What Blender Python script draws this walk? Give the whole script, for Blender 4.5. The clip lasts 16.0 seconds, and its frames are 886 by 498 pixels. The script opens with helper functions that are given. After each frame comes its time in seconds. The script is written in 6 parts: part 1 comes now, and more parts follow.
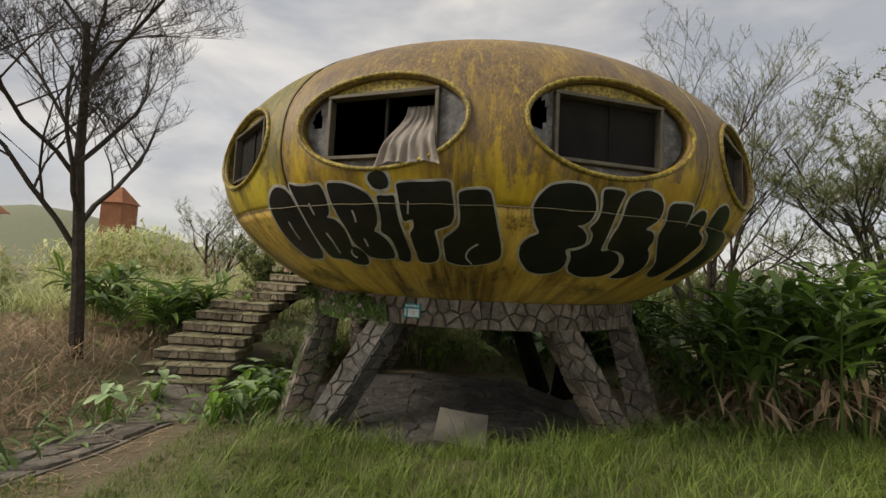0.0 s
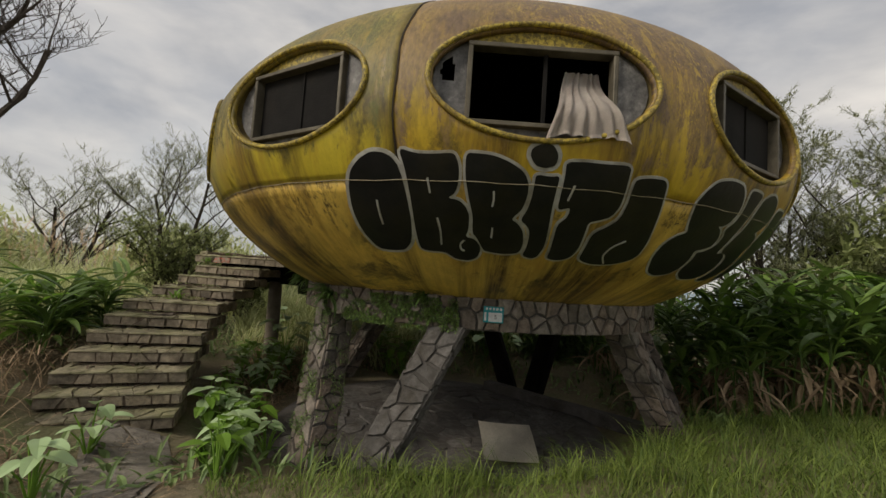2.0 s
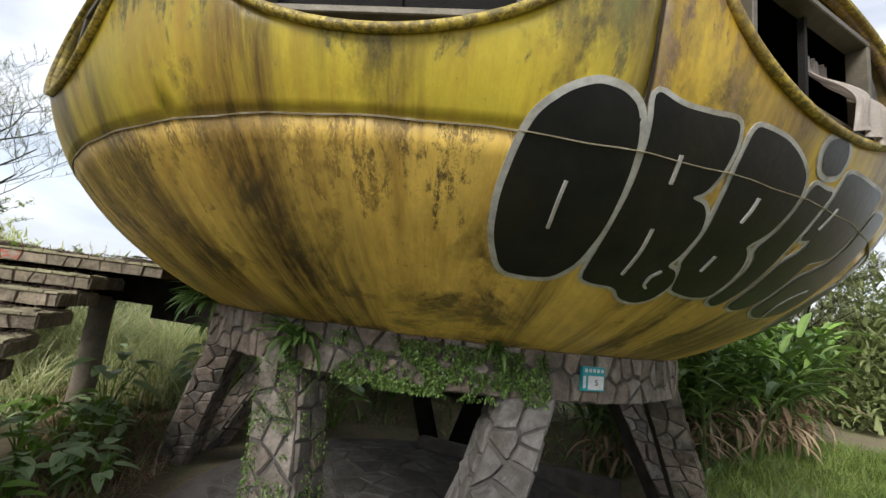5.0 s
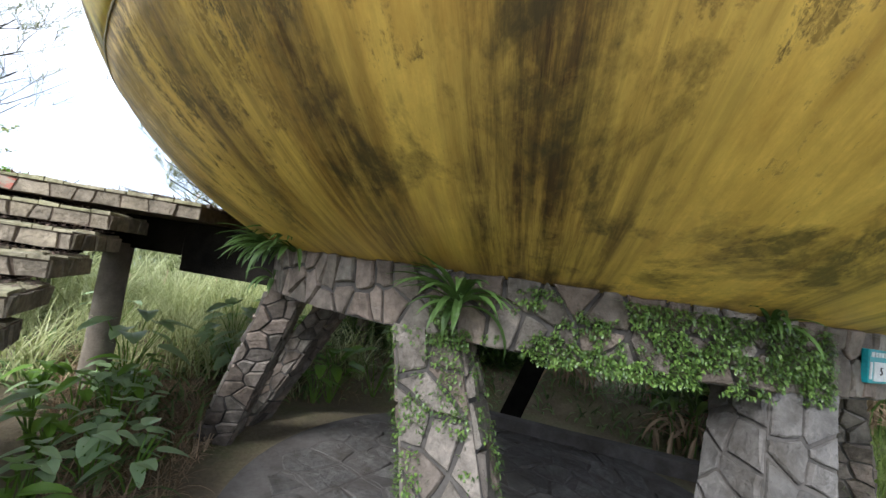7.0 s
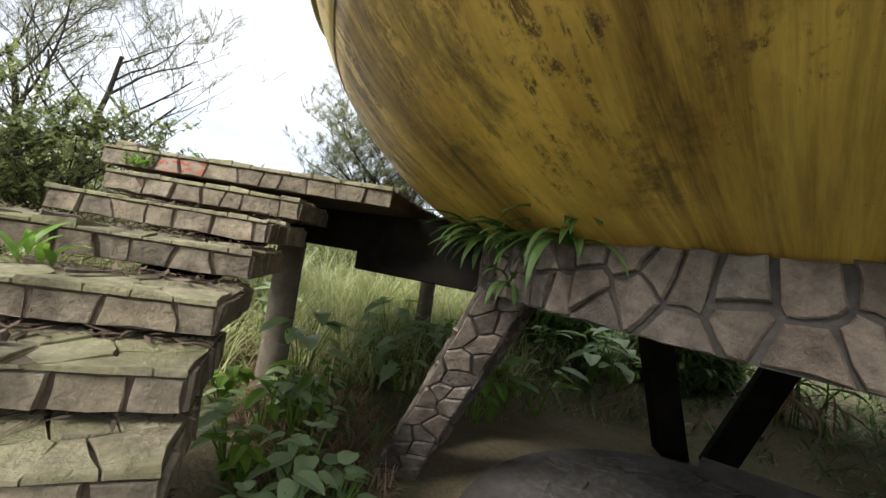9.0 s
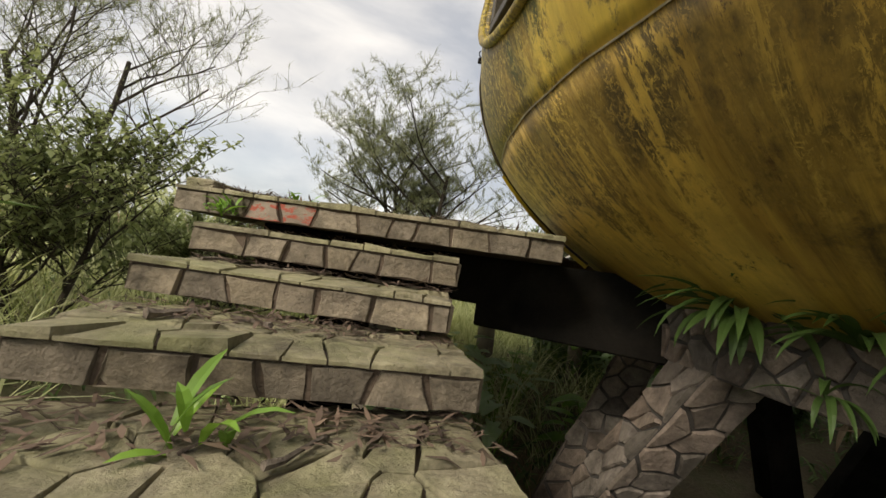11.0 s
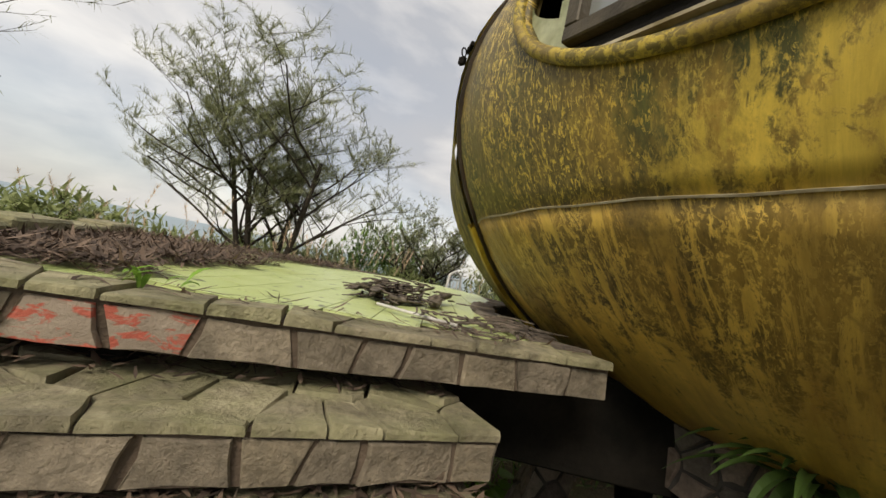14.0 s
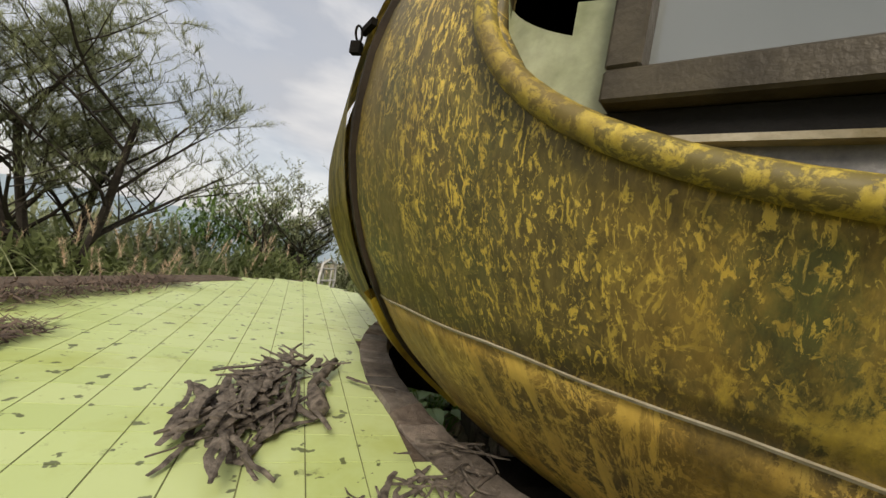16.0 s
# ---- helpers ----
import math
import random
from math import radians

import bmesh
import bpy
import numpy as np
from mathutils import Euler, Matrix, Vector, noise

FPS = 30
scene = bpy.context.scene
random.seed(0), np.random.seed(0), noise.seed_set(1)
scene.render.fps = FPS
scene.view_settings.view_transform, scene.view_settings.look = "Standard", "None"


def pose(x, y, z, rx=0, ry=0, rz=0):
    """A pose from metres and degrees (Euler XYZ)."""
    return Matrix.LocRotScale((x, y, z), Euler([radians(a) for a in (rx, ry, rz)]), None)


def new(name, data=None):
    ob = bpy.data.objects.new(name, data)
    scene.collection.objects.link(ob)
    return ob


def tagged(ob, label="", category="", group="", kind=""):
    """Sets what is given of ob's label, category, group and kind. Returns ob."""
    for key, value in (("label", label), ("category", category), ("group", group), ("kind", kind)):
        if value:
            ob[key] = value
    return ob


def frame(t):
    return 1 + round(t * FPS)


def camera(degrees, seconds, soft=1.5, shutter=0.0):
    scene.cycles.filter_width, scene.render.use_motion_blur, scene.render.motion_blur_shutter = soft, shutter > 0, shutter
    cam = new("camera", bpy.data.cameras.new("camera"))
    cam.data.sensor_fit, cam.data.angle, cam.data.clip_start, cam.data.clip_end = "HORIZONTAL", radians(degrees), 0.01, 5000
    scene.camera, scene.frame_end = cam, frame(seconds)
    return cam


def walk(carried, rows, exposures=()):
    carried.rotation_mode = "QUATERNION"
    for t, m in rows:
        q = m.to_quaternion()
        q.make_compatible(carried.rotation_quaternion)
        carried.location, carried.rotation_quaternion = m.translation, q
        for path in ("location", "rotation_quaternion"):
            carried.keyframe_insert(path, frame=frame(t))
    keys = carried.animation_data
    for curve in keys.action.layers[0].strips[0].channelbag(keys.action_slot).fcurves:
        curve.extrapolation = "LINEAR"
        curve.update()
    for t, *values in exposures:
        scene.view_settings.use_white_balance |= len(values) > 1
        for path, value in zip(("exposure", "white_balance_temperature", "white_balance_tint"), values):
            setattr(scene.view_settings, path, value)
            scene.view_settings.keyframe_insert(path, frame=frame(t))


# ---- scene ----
# ---- camera and walk ----
cam = camera(96.9, 16.0)
ROWS = [
    (0.0, -0.529, -7.124, 2.266, 93.60, -2.72, -0.17),
    (0.5, -1.101, -6.884, 2.251, 94.24, -3.70, -4.19),
    (1.0, -1.648, -6.695, 2.250, 94.46, -4.19, -8.30),
    (1.5, -2.128, -6.394, 2.200, 92.94, -4.24, -12.72),
    (2.0, -2.586, -6.092, 2.173, 93.89, -3.90, -18.25),
    (2.5, -2.880, -5.738, 2.182, 96.03, -4.20, -23.97),
    (3.0, -3.066, -5.316, 2.146, 97.44, -5.32, -28.76),
    (3.5, -3.234, -4.886, 2.159, 100.68, -6.06, -34.53),
    (6.0, -3.602, -3.226, 2.081, 97.05, -7.63, -44.77),
    (6.5, -3.655, -2.846, 2.008, 96.18, -8.33, -46.13),
    (7.0, -3.727, -2.442, 1.921, 94.49, -8.58, -43.74),
    (7.5, -3.747, -2.047, 1.923, 94.75, -8.04, -41.17),
    (8.0, -3.841, -1.711, 1.845, 94.01, -8.53, -39.19),
    (8.5, -3.864, -1.387, 1.801, 92.59, -9.03, -34.86),
    (9.0, -3.948, -1.044, 1.798, 91.84, -9.53, -29.47),
    (9.5, -4.091, -0.664, 1.840, 92.86, -10.55, -25.00),
    (12.0, -4.839, 0.581, 2.178, 92.95, -7.24, -40.08),
    (12.5, -4.833, 0.842, 2.283, 94.32, -7.64, -45.33),
    (13.0, -4.728, 1.035, 2.415, 94.31, -9.25, -50.40),
    (13.5, -4.653, 1.225, 2.477, 94.45, -11.17, -52.61),
    (14.0, -4.638, 1.339, 2.484, 93.57, -11.93, -53.99),
    (14.5, -4.649, 1.521, 2.572, 93.03, -11.22, -57.16),
    (15.0, -4.555, 1.684, 2.755, 91.85, -9.99, -62.22),
    (15.5, -4.332, 1.813, 2.911, 91.23, -9.99, -67.45),
    (16.0, -4.162, 1.899, 3.014, 90.89, -10.54, -73.05),
]
EXPO = [(0.0, 0.0, 7300, 10), (1.5, -0.25, 7200, 10), (3.5, 0.02, 7200, 10), (6.0, 1.2, 5850, 10), (7.0, 1.45, 5800, 10), (8.0, 1.36, 5900, 10), (9.5, 0.8, 6800, 10), (12.0, 0.26, 7400, 10), (14.0, 0.24, 7300, 10), (16.0, 0.22, 7100, 10)]
walk(cam, [(t, pose(x, y, z, rx, ry, rz)) for t, x, y, z, rx, ry, rz in ROWS], EXPO)

# ---- sky and sun ----
SUN_EL, SUN_AZ = 39, 255
world = bpy.data.worlds.new("sky")
scene.world = world
world.use_nodes = True
wt = world.node_tree
wt.nodes.clear()
w_out = wt.nodes.new("ShaderNodeOutputWorld")
w_bg = wt.nodes.new("ShaderNodeBackground")
w_bg.inputs["Strength"].default_value = 0.13
w_sky = wt.nodes.new("ShaderNodeTexSky")
w_sky.sky_type = "NISHITA"
w_sky.sun_disc = False
w_sky.sun_elevation, w_sky.sun_rotation = radians(SUN_EL), radians(SUN_AZ)
w_co = wt.nodes.new("ShaderNodeTexCoord")
w_map = wt.nodes.new("ShaderNodeMapping")
w_map.inputs["Scale"].default_value = (1.0, 1.0, 2.6)
w_no = wt.nodes.new("ShaderNodeTexNoise")
w_no.inputs["Scale"].default_value = 2.3
w_no.inputs["Detail"].default_value = 7
w_no.inputs["Roughness"].default_value = 0.52
w_no.inputs["Distortion"].default_value = 0.35
w_cloud = wt.nodes.new("ShaderNodeValToRGB")
w_cloud.color_ramp.elements[0].position, w_cloud.color_ramp.elements[0].color = 0.36, (3.5, 3.75, 4.3, 1)
w_cloud.color_ramp.elements[1].position, w_cloud.color_ramp.elements[1].color = 0.66, (7.0, 7.0, 7.1, 1)
w_gap = wt.nodes.new("ShaderNodeValToRGB")
w_gap.color_ramp.elements[0].position, w_gap.color_ramp.elements[0].color = 0.42, (0.97, 0.97, 0.97, 1)
w_gap.color_ramp.elements[1].position, w_gap.color_ramp.elements[1].color = 0.72, (0.6, 0.6, 0.6, 1)
w_no2 = wt.nodes.new("ShaderNodeTexNoise")
w_no2.inputs["Scale"].default_value = 1.4
w_no2.inputs["Detail"].default_value = 4
w_mix = wt.nodes.new("ShaderNodeMix")
w_mix.data_type = "RGBA"
wt.links.new(w_co.outputs["Generated"], w_map.inputs["Vector"])
wt.links.new(w_map.outputs["Vector"], w_no.inputs["Vector"])
wt.links.new(w_map.outputs["Vector"], w_no2.inputs["Vector"])
wt.links.new(w_no.outputs["Fac"], w_cloud.inputs["Fac"])
wt.links.new(w_no2.outputs["Fac"], w_gap.inputs["Fac"])
wt.links.new(w_gap.outputs["Color"], w_mix.inputs["Factor"])
wt.links.new(w_sky.outputs["Color"], w_mix.inputs["A"])
wt.links.new(w_cloud.outputs["Color"], w_mix.inputs["B"])
wt.links.new(w_mix.outputs["Result"], w_bg.inputs["Color"])
wt.links.new(w_bg.outputs["Background"], w_out.inputs["Surface"])

sun_data = bpy.data.lights.new("sun", "SUN")
sun_data.energy, sun_data.angle, sun_data.color = 2.7, radians(20), (1.0, 0.95, 0.88)
sun = new("sun", sun_data)
sun.matrix_world = pose(0, 0, 30, 90 - SUN_EL, 0, 180 - SUN_AZ)

# ---- materials ----
def material(name, build, rough=0.85, metal=0.0):
    m = bpy.data.materials.new(name)
    m.use_nodes = True
    nt = m.node_tree
    bsdf = nt.nodes["Principled BSDF"]
    bsdf.inputs["Roughness"].default_value = rough
    bsdf.inputs["Metallic"].default_value = metal
    build(nt, bsdf)
    return m


def node(nt, kind, **inputs):
    n = nt.nodes.new(kind)
    for key, value in inputs.items():
        n.inputs[key.replace("_", " ")].default_value = value
    return n


def noise_of(nt, vec, scale, detail=5.0, rough=0.55, distort=0.0):
    n = node(nt, "ShaderNodeTexNoise", Scale=scale, Detail=detail, Roughness=rough, Distortion=distort)
    nt.links.new(vec, n.inputs["Vector"])
    return n.outputs["Fac"]


def stretched(nt, vec, sx, sy, sz):
    n = node(nt, "ShaderNodeMapping", Scale=(sx, sy, sz))
    nt.links.new(vec, n.inputs["Vector"])
    return n.outputs["Vector"]


def ramp(nt, fac, *stops):
    n = nt.nodes.new("ShaderNodeValToRGB")
    els = n.color_ramp.elements
    while len(els) < len(stops):
        els.new(0.5)
    for e, (p, c) in zip(els, stops):
        e.position = p
        e.color = (*c, 1) if isinstance(c, tuple) else (c, c, c, 1)
    nt.links.new(fac, n.inputs["Fac"])
    return n.outputs["Color"]


def blend(nt, fac, a, b, mode="MIX"):
    n = nt.nodes.new("ShaderNodeMix")
    n.data_type, n.blend_type = "RGBA", mode
    for key, value in (("Factor", fac), ("A", a), ("B", b)):
        sock = n.inputs[key]
        if isinstance(value, (int, float)):
            sock.default_value = value
        elif isinstance(value, tuple):
            sock.default_value = (*value, 1)
        else:
            nt.links.new(value, sock)
    return n.outputs["Result"]


def calc(nt, op, a, b=0.0, clamp=False):
    n = nt.nodes.new("ShaderNodeMath")
    n.operation, n.use_clamp = op, clamp
    for i, value in enumerate((a, b)):
        if isinstance(value, (int, float)):
            n.inputs[i].default_value = value
        else:
            nt.links.new(value, n.inputs[i])
    return n.outputs[0]


def bump(nt, bsdf, height, strength=0.3, distance=0.01):
    n = node(nt, "ShaderNodeBump", Strength=strength, Distance=distance)
    nt.links.new(height, n.inputs["Height"])
    nt.links.new(n.outputs["Normal"], bsdf.inputs["Normal"])


def coords(nt, kind="Object"):
    return nt.nodes.new("ShaderNodeTexCoord").outputs[kind]


def place(nt):
    return nt.nodes.new("ShaderNodeNewGeometry").outputs["Position"]


def island(nt):
    return nt.nodes.new("ShaderNodeNewGeometry").outputs["Random Per Island"]


def per_object(nt):
    return nt.nodes.new("ShaderNodeObjectInfo").outputs["Random"]


def mottled(name, dark, light, scale=6.0, rough=0.85, fine=60.0, relief=0.4, metal=0.0, dirt=(0.05, 0.04, 0.03), dirty=0.35, gloss=0.3):
    def build(nt, bsdf):
        bsdf.inputs["Specular IOR Level"].default_value = gloss
        p = place(nt)
        a = ramp(nt, noise_of(nt, p, scale), (0.3, dark), (0.7, light))
        d = ramp(nt, noise_of(nt, p, scale * 0.35, 6, 0.65), (0.45, 0.0), (0.75, dirty))
        c = blend(nt, d, a, dirt)
        f = noise_of(nt, p, fine, 3)
        c = blend(nt, 0.25, c, ramp(nt, f, (0.3, 0.3), (0.7, 1.0)), "MULTIPLY")
        nt.links.new(c, bsdf.inputs["Base Color"])
        bump(nt, bsdf, f, relief, 0.01)
    return material(name, build, rough, metal)


def stone_mat(name, tints, moss=0.0, rough=0.85):
    def build(nt, bsdf):
        bsdf.inputs["Specular IOR Level"].default_value = 0.25
        p = place(nt)
        tint = ramp(nt, per_object(nt), *[(i / len(tints), t) for i, t in enumerate(tints)])
        n = noise_of(nt, p, 12, 9, 0.72)
        c = blend(nt, 0.85, tint, ramp(nt, n, (0.3, 0.4), (0.68, 1.25)), "MULTIPLY")
        stain = ramp(nt, noise_of(nt, p, 3.1, 7, 0.7), (0.44, 0.0), (0.68, 0.85))
        c = blend(nt, stain, c, (0.05, 0.042, 0.032))
        if moss:
            g = ramp(nt, noise_of(nt, p, 2.2, 6, 0.7), (0.42, 0.0), (0.62, moss))
            c = blend(nt, g, c, (0.28, 0.29, 0.13))
        nt.links.new(c, bsdf.inputs["Base Color"])
        bump(nt, bsdf, calc(nt, "ADD", noise_of(nt, p, 26, 8, 0.7), calc(nt, "MULTIPLY", noise_of(nt, p, 7, 4), 1.2)), 0.9, 0.025)
    return material(name, build, rough)


def shell_mat(name, clean, grime, cover, up, chips, streaks=0.6, green=0.0, more=None, fine=6.0, gold=0.3, bare=0.545):
    """Weathered fibreglass: yellow coat, brown runs, a crust of grime that begins at height `up` and flakes off in chips."""
    def build(nt, bsdf):
        uv = coords(nt, "UV")
        sep = nt.nodes.new("ShaderNodeSeparateXYZ")
        nt.links.new(uv, sep.inputs[0])
        v = sep.outputs["Y"]
        p = place(nt)
        tall = stretched(nt, p, 1.0, 1.0, 0.5)
        blot = noise_of(nt, tall, 0.9, 6, 0.6, 0.3)
        soft = noise_of(nt, tall, 5.0, 11, 0.76, 0.3)
        band = ramp(nt, noise_of(nt, stretched(nt, uv, 0.85, 0.1, 1), 2.0, 4, 0.5, 0.2), (0.47, 0.0), (0.6, 1.0))
        runs = ramp(nt, noise_of(nt, stretched(nt, uv, 4.5, 0.45, 1), 2.0, 8, 0.7, 0.3), (0.38, 0.35), (0.6, 1.0))
        crust = noise_of(nt, tall, fine, 13, 0.77, 0.3)
        speck = noise_of(nt, tall, 48, 5, 0.7, 0.5)
        drip = noise_of(nt, stretched(nt, uv, 30, 9.0, 1), 2.0, 7, 0.7, 0.9)
        thin = noise_of(nt, stretched(nt, uv, 12, 0.8, 1), 2.0, 10, 0.78, 0.35)
        sheet = noise_of(nt, stretched(nt, uv, 6.5, 1.1, 1), 2.0, 10, 0.78, 0.6)
        fringe = noise_of(nt, stretched(nt, uv, 5.0, 0.6, 1), 2.0, 7, 0.66, 0.2)
        worm = calc(nt, "ABSOLUTE", calc(nt, "SUBTRACT", noise_of(nt, tall, 13, 6, 0.6, 0.7), 0.5))
        where = noise_of(nt, tall, 2.6, 4, 0.6)
        c = ramp(nt, blot, (0.35, tuple(x * 0.78 for x in clean)), (0.65, clean))
        c = blend(nt, 0.6, c, ramp(nt, soft, (0.33, 0.6), (0.62, 1.15)), "MULTIPLY")
        c = blend(nt, 0.35, c, ramp(nt, thin, (0.36, 0.7), (0.62, 1.16)), "MULTIPLY")
        ochre = calc(nt, "MULTIPLY", ramp(nt, noise_of(nt, stretched(nt, uv, 1.7, 0.35, 1), 2.2, 8, 0.68, 0.2), (0.44, 0.0), (0.66, 0.75)), streaks)
        c = blend(nt, ochre, c, (0.33, 0.17, 0.025))
        patch = ramp(nt, soft, (0.36, 0.35), (0.56, 1.0))
        fall = calc(nt, "MULTIPLY", calc(nt, "MULTIPLY", band, calc(nt, "MULTIPLY", runs, patch)), streaks)
        c = blend(nt, fall, c, (0.075, 0.036, 0.01))
        c = blend(nt, calc(nt, "MULTIPLY", band, 0.8 * streaks), c, ramp(nt, thin, (0.42, 0.4), (0.56, 1.0)), "MULTIPLY")
        mould = calc(nt, "MULTIPLY", ramp(nt, noise_of(nt, tall, 1.5, 10, 0.72, 0.4), (0.53, 0.0), (0.62, 0.85)), patch)
        c = blend(nt, mould, c, (0.04, 0.03, 0.012))
        c = blend(nt, ramp(nt, speck, (0.66, 0.0), (0.7, 0.6)), c, (0.06, 0.04, 0.015))
        h = calc(nt, "ADD", calc(nt, "MULTIPLY", calc(nt, "SUBTRACT", v, up), 0.9), cover)
        if more:
            part_way = calc(nt, "DIVIDE", calc(nt, "SUBTRACT", more[0], sep.outputs["X"]), more[0] - more[1], True)
            h = calc(nt, "ADD", h, calc(nt, "MULTIPLY", part_way, more[2]))
        lift = calc(nt, "ADD", calc(nt, "MULTIPLY", calc(nt, "SUBTRACT", h, 0.5), 0.3), calc(nt, "MULTIPLY", calc(nt, "SUBTRACT", blot, 0.5), 0.45))
        lift = calc(nt, "ADD", lift, calc(nt, "MULTIPLY", calc(nt, "SUBTRACT", fringe, 0.5), 0.55))
        g = ramp(nt, calc(nt, "ADD", crust, lift), (0.46, 0.0), (0.54, 1.0))
        k = ramp(nt, speck, (0.56, 1.0), (0.62, 1.0 - chips))
        flake = calc(nt, "MULTIPLY", ramp(nt, drip, (0.565, 0.0), (0.58, chips)), ramp(nt, where, (0.44, 0.1), (0.53, 1.0)))
        thread = calc(nt, "MULTIPLY", ramp(nt, worm, (0.008, 0.75 * chips), (0.022, 0.0)), ramp(nt, where, (0.42, 1.0), (0.52, 0.2)))
        flake = calc(nt, "MAXIMUM", flake, thread)
        flake = calc(nt, "MAXIMUM", flake, ramp(nt, sheet, (bare, 0.0), (bare + 0.02, 0.92 * chips)))
        g = calc(nt, "MULTIPLY", calc(nt, "MULTIPLY", g, k, True), calc(nt, "SUBTRACT", 1.0, flake), True)
        gr = blend(nt, ramp(nt, noise_of(nt, p, 1.2, 5), (0.42, 0.0), (0.62, green)), grime, (0.085, 0.1, 0.018))
        golden = ramp(nt, noise_of(nt, tall, 2.0, 9, 0.7), (0.44, 0.0), (0.55, gold))
        if more:
            golden = calc(nt, "MULTIPLY", golden, calc(nt, "SUBTRACT", 1.0, calc(nt, "MULTIPLY", part_way, more[3])))
        gr = blend(nt, golden, gr, (0.4, 0.255, 0.048))
        gr = blend(nt, 0.8, gr, ramp(nt, noise_of(nt, stretched(nt, uv, 9, 2.2, 1), 3.0, 8, 0.7), (0.33, 0.45), (0.66, 1.5)), "MULTIPLY")
        c = blend(nt, g, c, gr)
        nt.links.new(c, bsdf.inputs["Base Color"])
        nt.links.new(ramp(nt, g, (0.0, 0.43), (1.0, 0.58)), bsdf.inputs["Roughness"])
        bump(nt, bsdf, calc(nt, "ADD", calc(nt, "MULTIPLY", speck, 0.5), calc(nt, "MULTIPLY", g, 0.7)), 0.3, 0.006)
    return material(name, build, 0.55)


def leaf_mat(name, dark, light, rough=0.5, back=0.25):
    def build(nt, bsdf):
        c = ramp(nt, island(nt), (0.0, tuple(1.6 * q for q in dark)), (1.0, tuple(1.6 * q for q in light)))
        c = blend(nt, 0.5, c, ramp(nt, noise_of(nt, place(nt), 2.5, 4), (0.3, 0.55), (0.7, 1.2)), "MULTIPLY")
        nt.links.new(c, bsdf.inputs["Base Color"])
        t = nt.nodes.new("ShaderNodeBsdfTranslucent")
        nt.links.new(c, t.inputs["Color"])
        mix = node(nt, "ShaderNodeMixShader", Fac=back)
        nt.links.new(bsdf.outputs["BSDF"], mix.inputs[1])
        nt.links.new(t.outputs["BSDF"], mix.inputs[2])
        nt.links.new(mix.outputs["Shader"], nt.nodes["Material Output"].inputs["Surface"])
    return material(name, build, rough)


YEL = (0.8, 0.545, 0.115)
M_LOWER = shell_mat("shell_lower", YEL, (0.1, 0.066, 0.02), 0.36, -1.05, 1.0, 1.0, 0.15, (-9.6, -12.4, 0.6, 0.0), 8.0, 0.6, 0.53)
M_BROWN = shell_mat("shell_brown", (0.64, 0.44, 0.035), (0.14, 0.09, 0.052), 0.72, -0.1, 0.5, 1.0)
M_OLIVE = shell_mat("shell_olive", (0.58, 0.46, 0.04), (0.125, 0.11, 0.03), 0.6, -0.05, 0.6, 0.9, 0.75)
M_MOULD = shell_mat("shell_mould", (0.85, 0.62, 0.11), (0.095, 0.078, 0.03), 0.8, -0.3, 1.0, 0.6, 0.55, (-14.15, -14.6, 1.2, 0.85), 11.0, 0.92, 0.6)


def rim_build(nt, bsdf):
    p = place(nt)
    c = ramp(nt, noise_of(nt, p, 40, 9, 0.75), (0.35, (0.36, 0.26, 0.035)), (0.65, (0.6, 0.46, 0.07)))
    g = ramp(nt, noise_of(nt, p, 30, 12, 0.78, 0.4), (0.46, 0.0), (0.53, 0.85))
    c = blend(nt, g, c, (0.095, 0.075, 0.022))
    c = blend(nt, ramp(nt, noise_of(nt, p, 3, 6, 0.6), (0.5, 0.0), (0.62, 0.6)), c, (0.17, 0.11, 0.025))
    nt.links.new(c, bsdf.inputs["Base Color"])
    bump(nt, bsdf, g, 0.3, 0.004)


M_RIM = material("rim_paint", rim_build, 0.55)
M_SEAM = mottled("seam_filler", (0.22, 0.18, 0.1), (0.5, 0.45, 0.34), 8, 0.7, dirty=0.55, dirt=(0.2, 0.15, 0.06))
M_CRACK = mottled("seam_crack", (0.02, 0.015, 0.01), (0.05, 0.035, 0.02), 8)
# Dark brown so that the unlit room's darkness sits in the colour.
M_INSIDE = mottled("unlit_room_lining", (0.03, 0.026, 0.022), (0.07, 0.06, 0.05), 2)
M_ALU = mottled("aluminium_frame", (0.085, 0.076, 0.055), (0.17, 0.15, 0.11), 7, 0.5, 80, 0.2, 0.2, dirty=0.5)
M_BRONZE = mottled("bronze_frame", (0.045, 0.037, 0.024), (0.1, 0.083, 0.055), 9, 0.5, 80, 0.2, 0.2, dirty=0.4)
# Near-black screen colour that also paints in the dark of the room.
M_OPENING_DARK = mottled("insect_screen", (0.008, 0.0075, 0.007), (0.016, 0.015, 0.014), 4, 1.0)
M_BLACK = mottled("black_spray_paint", (0.006, 0.007, 0.008), (0.016, 0.016, 0.016), 5, 0.35, 30, 0.12, dirt=(0.04, 0.032, 0.012), dirty=0.5)
M_SILVER = mottled("silver_spray_paint", (0.36, 0.36, 0.34), (0.62, 0.62, 0.59), 9, 0.5, 60, 0.1, 0.15, dirt=(0.16, 0.12, 0.03), dirty=0.7)
M_CLOTH = mottled("curtain_cloth", (0.5, 0.44, 0.39), (0.72, 0.66, 0.6), 6, 0.95, 140, 0.3, dirty=0.3, dirt=(0.2, 0.14, 0.1))
M_MORTAR = mottled("mortar", (0.045, 0.042, 0.038), (0.11, 0.1, 0.09), 7, 0.95, 50, 0.6)
